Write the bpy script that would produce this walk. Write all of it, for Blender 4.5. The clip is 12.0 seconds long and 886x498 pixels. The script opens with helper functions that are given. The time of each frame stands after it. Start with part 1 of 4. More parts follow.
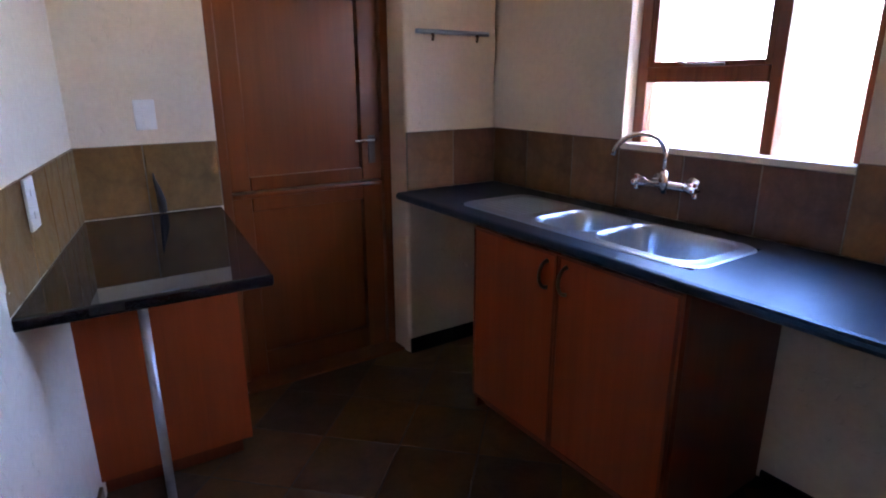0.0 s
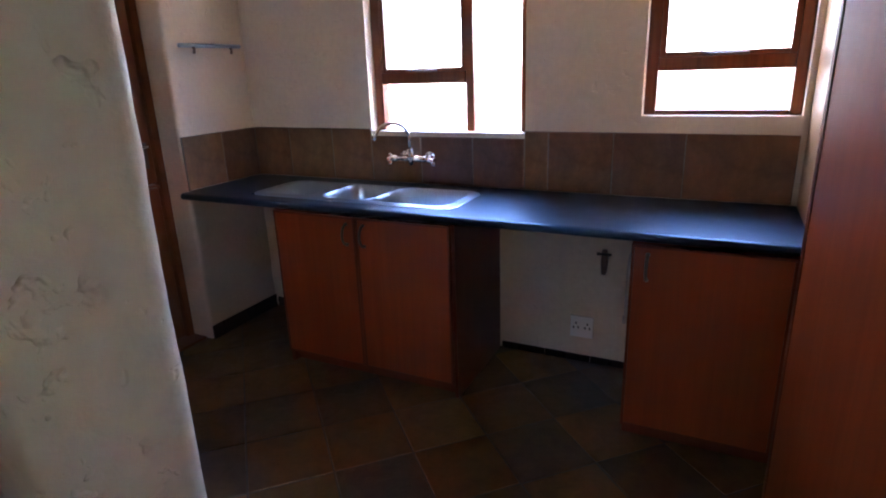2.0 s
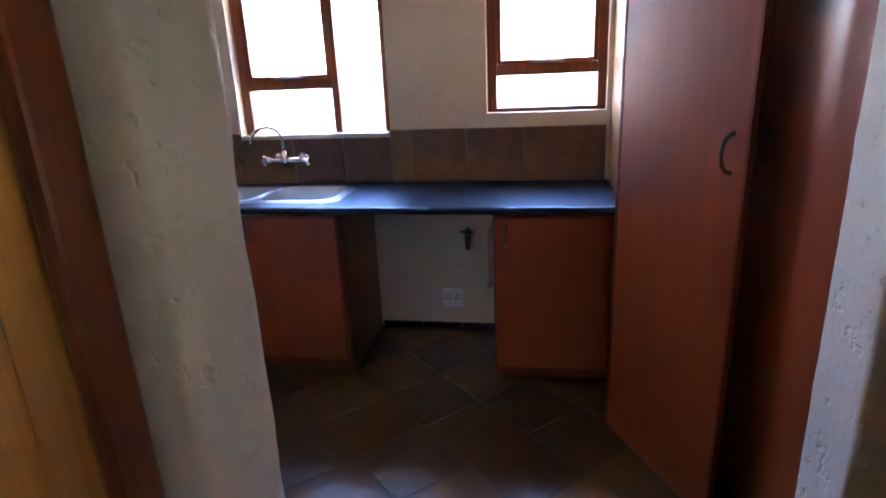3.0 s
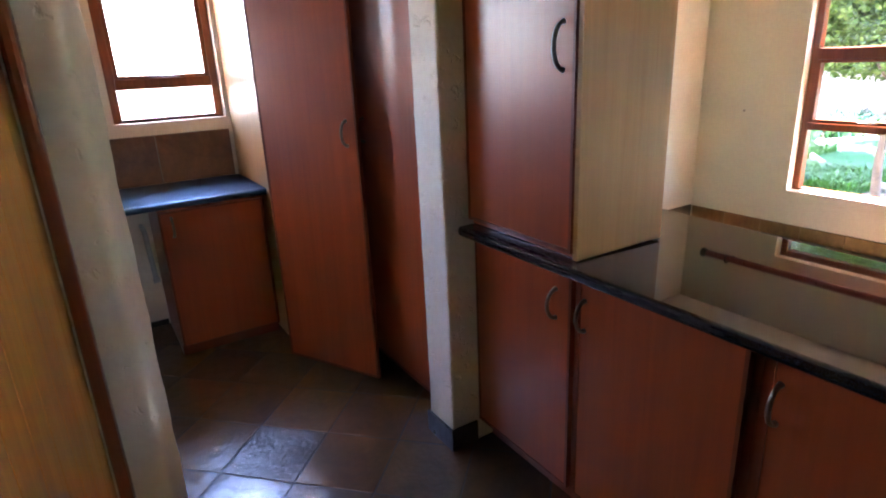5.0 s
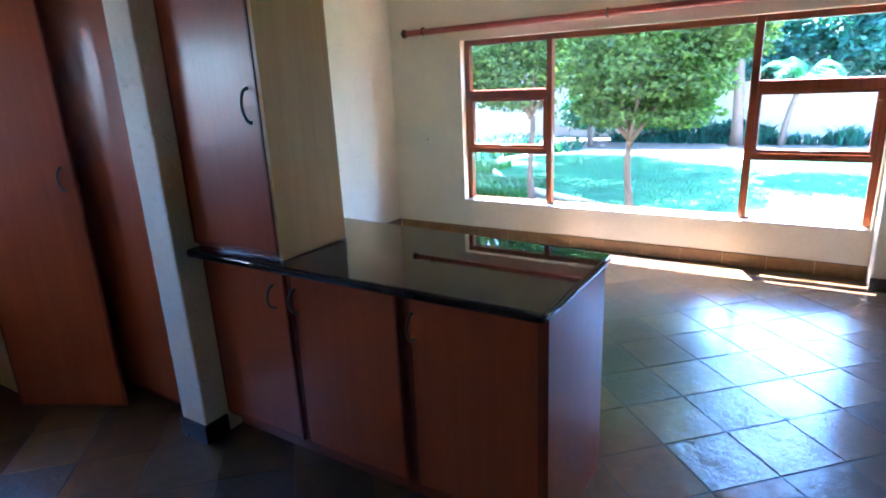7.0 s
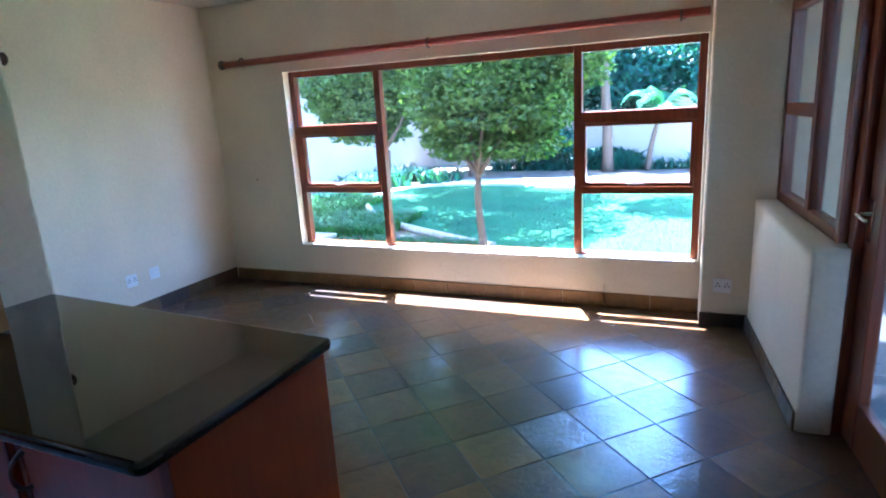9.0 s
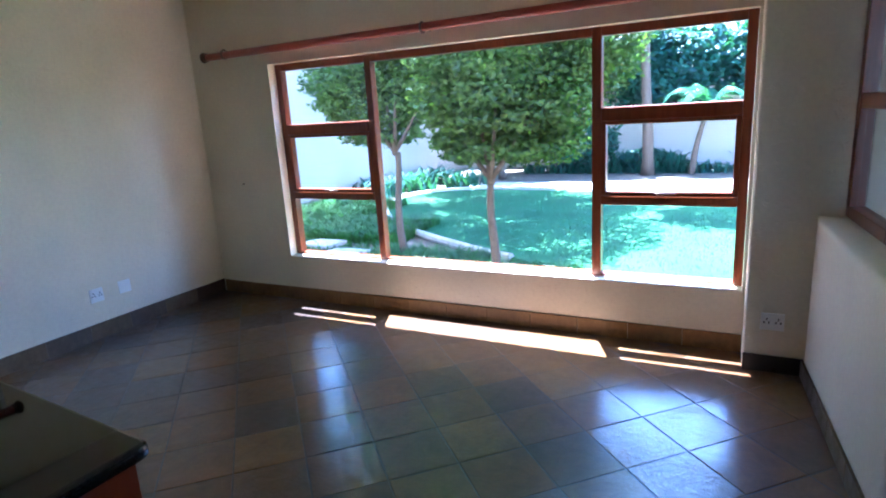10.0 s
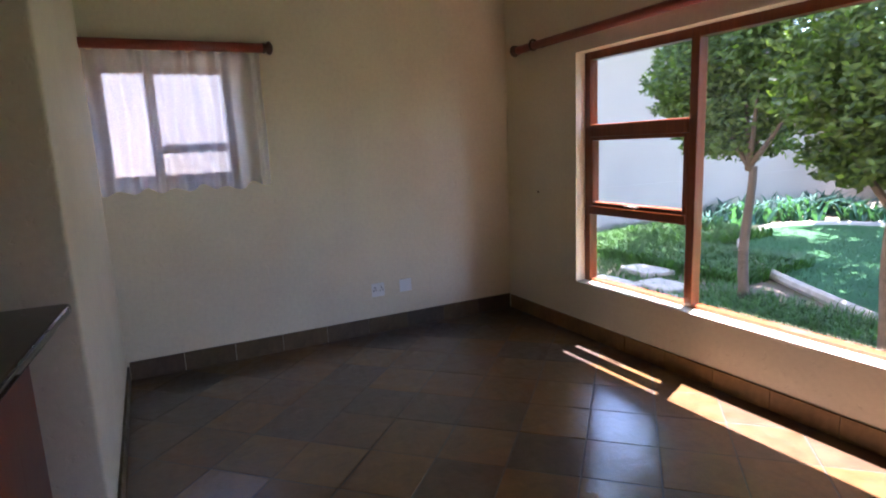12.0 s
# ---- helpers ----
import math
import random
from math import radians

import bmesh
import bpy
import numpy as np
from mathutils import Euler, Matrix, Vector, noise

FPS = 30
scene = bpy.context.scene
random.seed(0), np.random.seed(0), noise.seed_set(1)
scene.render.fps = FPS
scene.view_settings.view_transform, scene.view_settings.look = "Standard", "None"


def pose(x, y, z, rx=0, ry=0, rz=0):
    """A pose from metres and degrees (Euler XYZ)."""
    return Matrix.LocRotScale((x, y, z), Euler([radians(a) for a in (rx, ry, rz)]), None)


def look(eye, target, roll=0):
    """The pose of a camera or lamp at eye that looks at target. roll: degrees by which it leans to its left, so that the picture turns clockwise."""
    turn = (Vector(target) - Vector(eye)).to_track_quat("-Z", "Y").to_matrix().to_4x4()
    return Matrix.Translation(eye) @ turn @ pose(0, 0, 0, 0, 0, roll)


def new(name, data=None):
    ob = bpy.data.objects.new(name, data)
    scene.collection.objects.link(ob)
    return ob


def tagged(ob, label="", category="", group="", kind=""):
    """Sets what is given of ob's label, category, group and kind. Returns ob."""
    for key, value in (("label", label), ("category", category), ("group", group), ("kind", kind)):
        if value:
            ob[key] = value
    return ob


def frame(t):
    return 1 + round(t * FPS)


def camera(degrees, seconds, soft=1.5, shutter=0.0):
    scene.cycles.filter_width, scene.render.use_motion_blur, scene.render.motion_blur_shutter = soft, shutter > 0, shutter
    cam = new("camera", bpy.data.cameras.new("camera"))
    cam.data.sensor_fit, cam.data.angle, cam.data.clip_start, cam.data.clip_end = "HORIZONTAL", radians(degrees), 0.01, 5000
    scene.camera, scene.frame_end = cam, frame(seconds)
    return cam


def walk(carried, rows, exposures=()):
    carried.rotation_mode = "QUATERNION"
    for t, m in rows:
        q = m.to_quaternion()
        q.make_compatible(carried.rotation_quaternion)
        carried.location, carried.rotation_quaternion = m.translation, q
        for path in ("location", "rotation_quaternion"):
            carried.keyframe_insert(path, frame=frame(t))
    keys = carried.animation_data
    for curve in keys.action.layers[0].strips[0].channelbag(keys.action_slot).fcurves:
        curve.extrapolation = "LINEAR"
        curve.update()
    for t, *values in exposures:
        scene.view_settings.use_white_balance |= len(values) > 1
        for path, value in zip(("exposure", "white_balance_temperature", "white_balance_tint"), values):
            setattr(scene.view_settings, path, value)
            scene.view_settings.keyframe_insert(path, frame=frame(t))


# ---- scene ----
cam = camera(75.3, 12.0, 2.0)
PATH = [
    (0, (-1.471, 4.482, 1.43), (-0.405, 6.078, 0.87), -0.2),
    (0.5, (-1.637, 4.414, 1.421), (-0.382, 5.865, 0.854), -0.6),
    (1, (-1.812, 4.374, 1.413), (-0.36, 5.628, 0.848), -1.2),
    (1.5, (-2.012, 4.336, 1.444), (-0.412, 5.39, 0.872), -1.5),
    (2, (-2.215, 4.334, 1.496), (-0.506, 5.182, 0.897), -2.0),
    (2.5, (-2.418, 4.344, 1.508), (-0.609, 4.948, 0.906), -2.2),
    (4.5, (-3.151, 4.719, 1.526), (-1.361, 4.086, 0.898), -3.1),
    (5, (-3.312, 4.878, 1.536), (-1.693, 3.882, 0.914), -2.6),
    (5.5, (-3.49, 5.026, 1.575), (-2.028, 3.807, 0.963), -2.6),
    (6, (-3.665, 5.138, 1.579), (-2.341, 3.763, 0.98), -2.8),
    (6.5, (-3.78, 5.184, 1.589), (-2.589, 3.688, 1.003), -2.9),
    (7, (-3.875, 5.21, 1.616), (-2.842, 3.592, 1.054), -2.7),
    (7.5, (-3.963, 5.169, 1.636), (-3.078, 3.454, 1.109), -2.7),
    (9.5, (-4.3, 4.082, 1.592), (-3.528, 2.3, 1.112), -3.4),
    (10, (-4.301, 3.714, 1.55), (-3.4, 1.991, 1.08), -3.5),
    (10.5, (-4.292, 3.401, 1.471), (-3.157, 1.811, 1.043), -3.3),
    (11, (-4.183, 3.214, 1.471), (-2.803, 1.827, 1.058), -2.8),
    (11.5, (-4.087, 2.946, 1.428), (-2.488, 1.806, 1.052), -2.7),
    (12, (-4.065, 2.705, 1.408), (-2.31, 1.815, 1.053), -2.5),
]
EXPOSURES = [(0.0, 5.5, 5900, 37), (1.0, 5.55, 5850, 37), (2.7, 5.6, 5850, 36), (4.5, 6.05, 6350, 36), (5.5, 6.1, 5600, 29), (6.5, 5.75, 4900, 21), (7.5, 5.35, 4700, 17), (9.5, 4.7, 4600, 21), (10.5, 4.25, 4950, 24), (11.5, 3.87, 5800, 30), (12.0, 3.82, 6150, 33)]
walk(cam, [(t, look(eye, target, roll)) for t, eye, target, roll in PATH], EXPOSURES)


# ---- world and sun ----
SUN_WAY = Vector((-0.44, 1.0, -3.9)).normalized()
world = bpy.data.worlds.new("sky")
scene.world = world
world.use_nodes = True
wn = world.node_tree.nodes
sky = wn.new("ShaderNodeTexSky")
sky.sky_type = "NISHITA"
sky.sun_disc = False
sky.ozone_density = 2.0
sky.sun_elevation = math.asin(-SUN_WAY.z)
sky.sun_rotation = math.atan2(-SUN_WAY.x, -SUN_WAY.y)
wn["Background"].inputs["Strength"].default_value = 0.15
world.node_tree.links.new(sky.outputs["Color"], wn["Background"].inputs["Color"])
sun_data = bpy.data.lights.new("sun", "SUN")
sun_data.energy, sun_data.angle, sun_data.color = 5.0, radians(0.5), (1.0, 0.97, 0.91)
sun = new("sun", sun_data)
sun.matrix_world = look((0, 0, 12), Vector((0, 0, 12)) + SUN_WAY)


# ---- materials ----
def mat(name, build):
    m = bpy.data.materials.new(name)
    m.use_nodes = True
    build(m.node_tree, m.node_tree.nodes["Principled BSDF"])
    return m


def node(nt, kind, **values):
    n = nt.nodes.new(kind)
    for key, value in values.items():
        n.inputs[key.replace("_", " ")].default_value = value
    return n


def coords(nt, scale=(1, 1, 1), turn=0.0):
    c = nt.nodes.new("ShaderNodeTexCoord")
    m = nt.nodes.new("ShaderNodeMapping")
    m.inputs["Scale"].default_value = scale
    m.inputs["Rotation"].default_value = (0, 0, turn)
    nt.links.new(c.outputs["Object"], m.inputs["Vector"])
    return m.outputs["Vector"]


def noise_tex(nt, vec, scale, detail=4.0, rough=0.55, distort=0.0):
    n = node(nt, "ShaderNodeTexNoise", Scale=scale, Detail=detail, Roughness=rough, Distortion=distort)
    nt.links.new(vec, n.inputs["Vector"])
    return n.outputs["Fac"]


def ramp(nt, fac, stops):
    r = nt.nodes.new("ShaderNodeValToRGB")
    els = r.color_ramp.elements
    while len(els) < len(stops):
        els.new(0.5)
    for e, (p, c) in zip(els, stops):
        e.position, e.color = p, (*c, 1)
    nt.links.new(fac, r.inputs["Fac"])
    return r.outputs["Color"]


def mix(nt, kind, fac, a, b):
    m = nt.nodes.new("ShaderNodeMix")
    m.data_type, m.blend_type = "RGBA", kind
    for sock, value in ((m.inputs["Factor"], fac), (m.inputs["A"], a), (m.inputs["B"], b)):
        if isinstance(value, (int, float)):
            sock.default_value = value
        elif isinstance(value, tuple):
            sock.default_value = (*value, 1)
        else:
            nt.links.new(value, sock)
    return m.outputs["Result"]


def bump(nt, bsdf, height, strength, dist=0.01):
    b = node(nt, "ShaderNodeBump", Strength=strength, Distance=dist)
    nt.links.new(height, b.inputs["Height"])
    nt.links.new(b.outputs["Normal"], bsdf.inputs["Normal"])


def plaster(base, rough_bump=0.5, depth=0.006):
    def build(nt, p):
        v = coords(nt)
        big = noise_tex(nt, v, 1.3, 5)
        fine = noise_tex(nt, v, 38, 5)
        pits = noise_tex(nt, v, 24, 3, 0.55, 0.25)
        dark = tuple(c * 0.86 for c in base)
        col = ramp(nt, big, [(0.3, dark), (0.7, base)])
        col = mix(nt, "MULTIPLY", 0.25, col, ramp(nt, fine, [(0.3, (0.75, 0.73, 0.7)), (0.65, (1, 1, 1))]))
        nt.links.new(col, p.inputs["Base Color"])
        p.inputs["Roughness"].default_value = 0.62
        h = mix(nt, "MIX", 0.35, ramp(nt, pits, [(0.30, (0, 0, 0)), (0.40, (1, 1, 1))]), fine)
        bump(nt, p, h, rough_bump, depth)
    return build


def wood(dark, light, rough=0.35, along="z", fine=60.0, coat=0.25):
    def build(nt, p):
        s = {"z": (1, 1, 0.045), "x": (0.045, 1, 1), "y": (1, 0.045, 1)}[along]
        v = coords(nt, s)
        info = nt.nodes.new("ShaderNodeObjectInfo")
        shift = node(nt, "ShaderNodeVectorMath")
        shift.operation = "ADD"
        nt.links.new(v, shift.inputs[0])
        nt.links.new(info.outputs["Random"], shift.inputs[1])
        grain = noise_tex(nt, shift.outputs[0], fine, 6, 0.6, 0.4)
        band = noise_tex(nt, shift.outputs[0], 9, 3, 0.5, 0.8)
        col = ramp(nt, grain, [(0.22, dark), (0.78, light)])
        col = mix(nt, "MULTIPLY", 0.6, col, ramp(nt, band, [(0.3, (0.84, 0.78, 0.72)), (0.7, (1, 1, 1))]))
        nt.links.new(col, p.inputs["Base Color"])
        p.inputs["Roughness"].default_value = rough
        p.inputs["Coat Weight"].default_value = coat
        p.inputs["Specular IOR Level"].default_value = 0.35
        p.inputs["Coat Roughness"].default_value = 0.22
        bump(nt, p, grain, 0.06, 0.002)
    return build


def slate(stops, rough=(0.16, 0.42), bumps=0.5, coat=0.0):
    def build(nt, p):
        v = coords(nt)
        info = nt.nodes.new("ShaderNodeObjectInfo")
        geo = nt.nodes.new("ShaderNodeNewGeometry")
        mixr = node(nt, "ShaderNodeMath")
        mixr.operation = "ADD"
        nt.links.new(info.outputs["Random"], mixr.inputs[0])
        nt.links.new(geo.outputs["Random Per Island"], mixr.inputs[1])
        frac = node(nt, "ShaderNodeMath")
        frac.operation = "FRACT"
        nt.links.new(mixr.outputs[0], frac.inputs[0])
        big = noise_tex(nt, v, 4.5, 5, 0.6, 0.8)
        fine = noise_tex(nt, v, 32, 6, 0.65, 0.3)
        cleft = noise_tex(nt, v, 7, 6, 0.62, 1.4)
        col = ramp(nt, frac.outputs[0], stops)
        col = mix(nt, "MULTIPLY", 0.75, col, ramp(nt, big, [(0.3, (0.45, 0.42, 0.42)), (0.55, (0.95, 0.9, 0.85)), (0.75, (1.25, 1.05, 0.8))]))
        col = mix(nt, "MULTIPLY", 0.4, col, ramp(nt, fine, [(0.3, (0.5, 0.5, 0.5)), (0.7, (1.1, 1.1, 1.1))]))
        nt.links.new(col, p.inputs["Base Color"])
        r = ramp(nt, cleft, [(0.35, (rough[0],) * 3), (0.65, (rough[1],) * 3)])
        nt.links.new(r, p.inputs["Roughness"])
        p.inputs["Coat Weight"].default_value = coat
        p.inputs["Coat Roughness"].default_value = 0.085
        p.inputs["Coat IOR"].default_value = 1.7
        p.inputs["Specular IOR Level"].default_value = 0.25
        rel = node(nt, "ShaderNodeMath")
        rel.operation = "POWER"
        nt.links.new(frac.outputs[0], rel.inputs[0])
        rel.inputs[1].default_value = 3.0
        rel2 = node(nt, "ShaderNodeMath")
        rel2.operation = "MULTIPLY_ADD"
        nt.links.new(rel.outputs[0], rel2.inputs[0])
        rel2.inputs[1].default_value, rel2.inputs[2].default_value = bumps * 2.2, bumps * 0.95
        b = node(nt, "ShaderNodeBump", Distance=0.006)
        nt.links.new(rel2.outputs[0], b.inputs["Strength"])
        nt.links.new(mix(nt, "MIX", 0.3, cleft, fine), b.inputs["Height"])
        nt.links.new(b.outputs["Normal"], p.inputs["Normal"])
        nt.links.new(b.outputs["Normal"], p.inputs["Coat Normal"])
    return build


def plain(base, rough=0.5, metal=0.0, vary=0.12, scale=20.0, rel=0.03, coat=0.0):
    def build(nt, p):
        v = coords(nt)
        n = noise_tex(nt, v, scale, 5)
        lo = tuple(max(0.0, c * (1 - vary)) for c in base)
        hi = tuple(c * (1 + vary) for c in base)
        nt.links.new(ramp(nt, n, [(0.3, lo), (0.7, hi)]), p.inputs["Base Color"])
        p.inputs["Roughness"].default_value = rough
        p.inputs["Metallic"].default_value = metal
        p.inputs["Coat Weight"].default_value = coat
        bump(nt, p, n, rel, 0.004)
    return build


def granite(nt, p):
    v = coords(nt)
    speck = noise_tex(nt, v, 420, 2, 0.8)
    big = noise_tex(nt, v, 6, 4)
    col = ramp(nt, speck, [(0.5, (0.006, 0.006, 0.007)), (0.72, (0.05, 0.05, 0.055))])
    nt.links.new(col, p.inputs["Base Color"])
    nt.links.new(ramp(nt, big, [(0.3, (0.012,) * 3), (0.7, (0.03,) * 3)]), p.inputs["Roughness"])
    p.inputs["Specular IOR Level"].default_value = 0.6


def laminate(nt, p):
    v = coords(nt)
    speck = noise_tex(nt, v, 150, 4, 0.7)
    cloud = noise_tex(nt, v, 14, 5, 0.6)
    col = ramp(nt, speck, [(0.35, (0.006, 0.008, 0.014)), (0.7, (0.022, 0.028, 0.042))])
    col = mix(nt, "MULTIPLY", 0.6, col, ramp(nt, cloud, [(0.3, (0.75, 0.75, 0.75)), (0.7, (1.1, 1.1, 1.1))]))
    nt.links.new(col, p.inputs["Base Color"])
    nt.links.new(ramp(nt, cloud, [(0.3, (0.37,) * 3), (0.7, (0.43,) * 3)]), p.inputs["Roughness"])
    p.inputs["Specular IOR Level"].default_value = 1.0
    # blue tint put in to imitate the sky's reflection on the worktop
    p.inputs["Specular Tint"].default_value = (0.2, 0.62, 1.0, 1)
    bump(nt, p, speck, 0.12, 0.002)


def glass(nt, p):
    out = nt.nodes["Material Output"]
    t = node(nt, "ShaderNodeBsdfTransparent", Color=(0.93, 0.97, 0.96, 1))
    g = node(nt, "ShaderNodeBsdfGlossy", Roughness=0.02)
    lw = node(nt, "ShaderNodeLayerWeight", Blend=0.5)
    p5 = nt.nodes.new("ShaderNodeMath")
    p5.operation = "POWER"
    p5.inputs[1].default_value = 4.0
    nt.links.new(lw.outputs["Facing"], p5.inputs[0])
    f = nt.nodes.new("ShaderNodeMath")
    f.operation = "MULTIPLY_ADD"
    f.inputs[1].default_value, f.inputs[2].default_value = 0.7, 0.025
    nt.links.new(p5.outputs[0], f.inputs[0])
    m = nt.nodes.new("ShaderNodeMixShader")
    for a, b in ((f.outputs[0], m.inputs[0]), (t.outputs[0], m.inputs[1]), (g.outputs[0], m.inputs[2]), (m.outputs[0], out.inputs["Surface"])):
        nt.links.new(a, b)


def sheer(nt, p):
    out = nt.nodes["Material Output"]
    v = coords(nt)
    weave = noise_tex(nt, v, 260, 2)
    d = node(nt, "ShaderNodeBsdfDiffuse", Color=(0.85, 0.84, 0.86, 1))
    tl = node(nt, "ShaderNodeBsdfTranslucent", Color=(0.85, 0.84, 0.87, 1))
    t = node(nt, "ShaderNodeBsdfTransparent", Color=(1, 1, 1, 1))
    a = nt.nodes.new("ShaderNodeMixShader")
    a.inputs[0].default_value = 0.5
    b = nt.nodes.new("ShaderNodeMixShader")
    nt.links.new(ramp(nt, weave, [(0.3, (0.35,) * 3), (0.7, (0.6,) * 3)]), b.inputs[0])
    nt.links.new(d.outputs[0], a.inputs[1])
    nt.links.new(tl.outputs[0], a.inputs[2])
    nt.links.new(t.outputs[0], b.inputs[1])
    nt.links.new(a.outputs[0], b.inputs[2])
    nt.links.new(b.outputs[0], out.inputs["Surface"])


def leafy(lo, hi, trans=0.35):
    def build(nt, p):
        out = nt.nodes["Material Output"]
        geo = nt.nodes.new("ShaderNodeNewGeometry")
        col = ramp(nt, geo.outputs["Random Per Island"], [(0.0, lo), (0.75, hi), (1.0, tuple(c * 1.6 for c in hi))])
        nt.links.new(col, p.inputs["Base Color"])
        p.inputs["Roughness"].default_value = 0.45
        p.inputs["Specular IOR Level"].default_value = 0.25
        tl = nt.nodes.new("ShaderNodeBsdfTranslucent")
        nt.links.new(mix(nt, "MULTIPLY", 1.0, col, (1.6, 1.9, 0.5)), tl.inputs["Color"])
        m = nt.nodes.new("ShaderNodeMixShader")
        m.inputs[0].default_value = trans
        nt.links.new(p.outputs[0], m.inputs[1])
        nt.links.new(tl.outputs[0], m.inputs[2])
        nt.links.new(m.outputs[0], out.inputs["Surface"])
    return build


def turf(nt, p):
    v = coords(nt)
    a = noise_tex(nt, v, 1.2, 5)
    b = noise_tex(nt, v, 45, 5, 0.7)
    col = ramp(nt, a, [(0.3, (0.017, 0.080, 0.030)), (0.7, (0.032, 0.125, 0.044))])
    col = mix(nt, "MULTIPLY", 0.6, col, ramp(nt, b, [(0.3, (0.4, 0.45, 0.4)), (0.7, (1.3, 1.3, 1.2))]))
    nt.links.new(col, p.inputs["Base Color"])
    p.inputs["Roughness"].default_value = 0.85
    p.inputs["Specular IOR Level"].default_value = 0.25
    bump(nt, p, b, 0.8, 0.03)


CREAM = mat("cream_plaster", plaster((0.80, 0.71, 0.53)))
CREAM_ROUGH = mat("rough_cream_plaster", plaster((0.78, 0.71, 0.60), 0.8, 0.007))
KITCHEN_WHITE = mat("off_white_plaster", plaster((0.80, 0.69, 0.54)))
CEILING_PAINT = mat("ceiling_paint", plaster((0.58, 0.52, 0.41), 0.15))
CHERRY = mat("cherry_veneer", wood((0.285, 0.050, 0.010), (0.37, 0.070, 0.014), 0.36, fine=38.0, coat=0.3))
# darker cherry for door edging, carcasses, plinths and the sink unit's sides
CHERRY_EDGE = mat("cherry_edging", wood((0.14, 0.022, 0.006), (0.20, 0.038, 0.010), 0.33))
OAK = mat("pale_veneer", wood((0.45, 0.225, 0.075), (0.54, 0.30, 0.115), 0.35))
FRAME_WOOD = mat("varnished_meranti", wood((0.13, 0.028, 0.009), (0.25, 0.068, 0.02), 0.32))
DOOR_WOOD = mat("brown_door_wood", wood((0.17, 0.048, 0.012), (0.23, 0.070, 0.017), 0.3, fine=38.0))
SLAT_WOOD = mat("orange_door_wood", wood((0.46, 0.17, 0.028), (0.74, 0.36, 0.075), 0.35, fine=34.0))
ROD_WOOD = mat("red_rod_wood", wood((0.24, 0.045, 0.03), (0.36, 0.08, 0.05), 0.35, "x"))
DARK_WOOD_AND_SHADE = mat("dark_finial_and_shade_wood", plain((0.07, 0.04, 0.025), 0.35))
GRANITE = mat("black_granite", granite)
LAMINATE = mat("dark_laminate", laminate)
STEEL = mat("brushed_steel", plain((0.40, 0.51, 0.62), 0.33, 1.0, 0.06, 60, 0.02))
SATIN = mat("satin_steel", plain((0.36, 0.36, 0.38), 0.42, 1.0, 0.08, 40, 0.02))
CHROME = mat("chrome", plain((0.8, 0.8, 0.82), 0.08, 1.0, 0.03, 10, 0.0))
DARK_METAL = mat("dark_bronze", plain((0.16, 0.12, 0.10), 0.32, 0.9))
WHITE_PLASTIC = mat("white_plastic", plain((0.82, 0.82, 0.8), 0.35, 0, 0.04, 8, 0.0))
PIPE_GREY = mat("grey_plastic", plain((0.42, 0.42, 0.41), 0.4, 0, 0.06, 10, 0.0))
BLACK = mat("black_plastic", plain((0.015, 0.015, 0.016), 0.45))
GLASS = mat("window_glass", glass)
SHEER = mat("sheer_curtain", sheer)
FLOOR_SLATE = mat("sealed_slate", slate([(0.0, (0.115, 0.054, 0.020)), (0.2, (0.145, 0.072, 0.022)), (0.45, (0.066, 0.042, 0.027)), (0.65, (0.125, 0.065, 0.022)), (0.82, (0.165, 0.088, 0.024)), (1.0, (0.05, 0.039, 0.034))], (0.3, 0.5), 0.45, 0.9))
SKIRT_SLATE = mat("skirting_slate", slate([(0.0, (0.10, 0.075, 0.05)), (0.4, (0.20, 0.14, 0.07)), (0.7, (0.12, 0.09, 0.065)), (1.0, (0.08, 0.07, 0.065))], (0.3, 0.5), 0.4))
DARK_SLATE = mat("dark_skirting_slate", slate([(0.0, (0.05, 0.045, 0.042)), (0.5, (0.035, 0.033, 0.033)), (1.0, (0.06, 0.048, 0.04))], (0.25, 0.45), 0.4))
OCHRE_SLATE = mat("ochre_splashback_and_sunlit_slate", slate([(0.0, (0.28, 0.165, 0.055)), (0.5, (0.24, 0.145, 0.06)), (1.0, (0.30, 0.16, 0.05))], (0.3, 0.5), 0.3))
SPLASH_SLATE = mat("splashback_slate", slate([(0.0, (0.23, 0.115, 0.065)), (0.35, (0.27, 0.16, 0.08)), (0.6, (0.15, 0.085, 0.065)), (0.8, (0.20, 0.11, 0.075)), (1.0, (0.29, 0.175, 0.085))], (0.3, 0.5), 0.3))
GROUT = mat("grout", plain((0.03, 0.022, 0.016), 0.5, 0, 0.3, 60, 0.2))
GROUT_PALE = mat("pale_grout", plain((0.22, 0.19, 0.15), 0.8, 0, 0.2, 60, 0.2))
LAWN = mat("lawn", turf)
EARTH = mat("garden_soil", plain((0.13, 0.10, 0.07), 0.9, 0, 0.4, 9, 0.6))
SAND = mat("sandy_path", plain((0.45, 0.40, 0.33), 0.9, 0, 0.2, 14, 0.4))
STONE = mat("pale_stone", plain((0.42, 0.38, 0.33), 0.85, 0, 0.2, 12, 0.5))
GARDEN_WALL = mat("garden_wall_plaster", plaster((0.50, 0.44, 0.39), 0.5))
BARK = mat("bark", plain((0.10, 0.066, 0.045), 0.85, 0, 0.3, 25, 0.8))
LEAF = mat("tree_leaf", leafy((0.026, 0.05, 0.018), (0.095, 0.14, 0.036), 0.42))
LEAF_BLUE = mat("shrub_leaf", leafy((0.015, 0.045, 0.042), (0.035, 0.105, 0.085)))
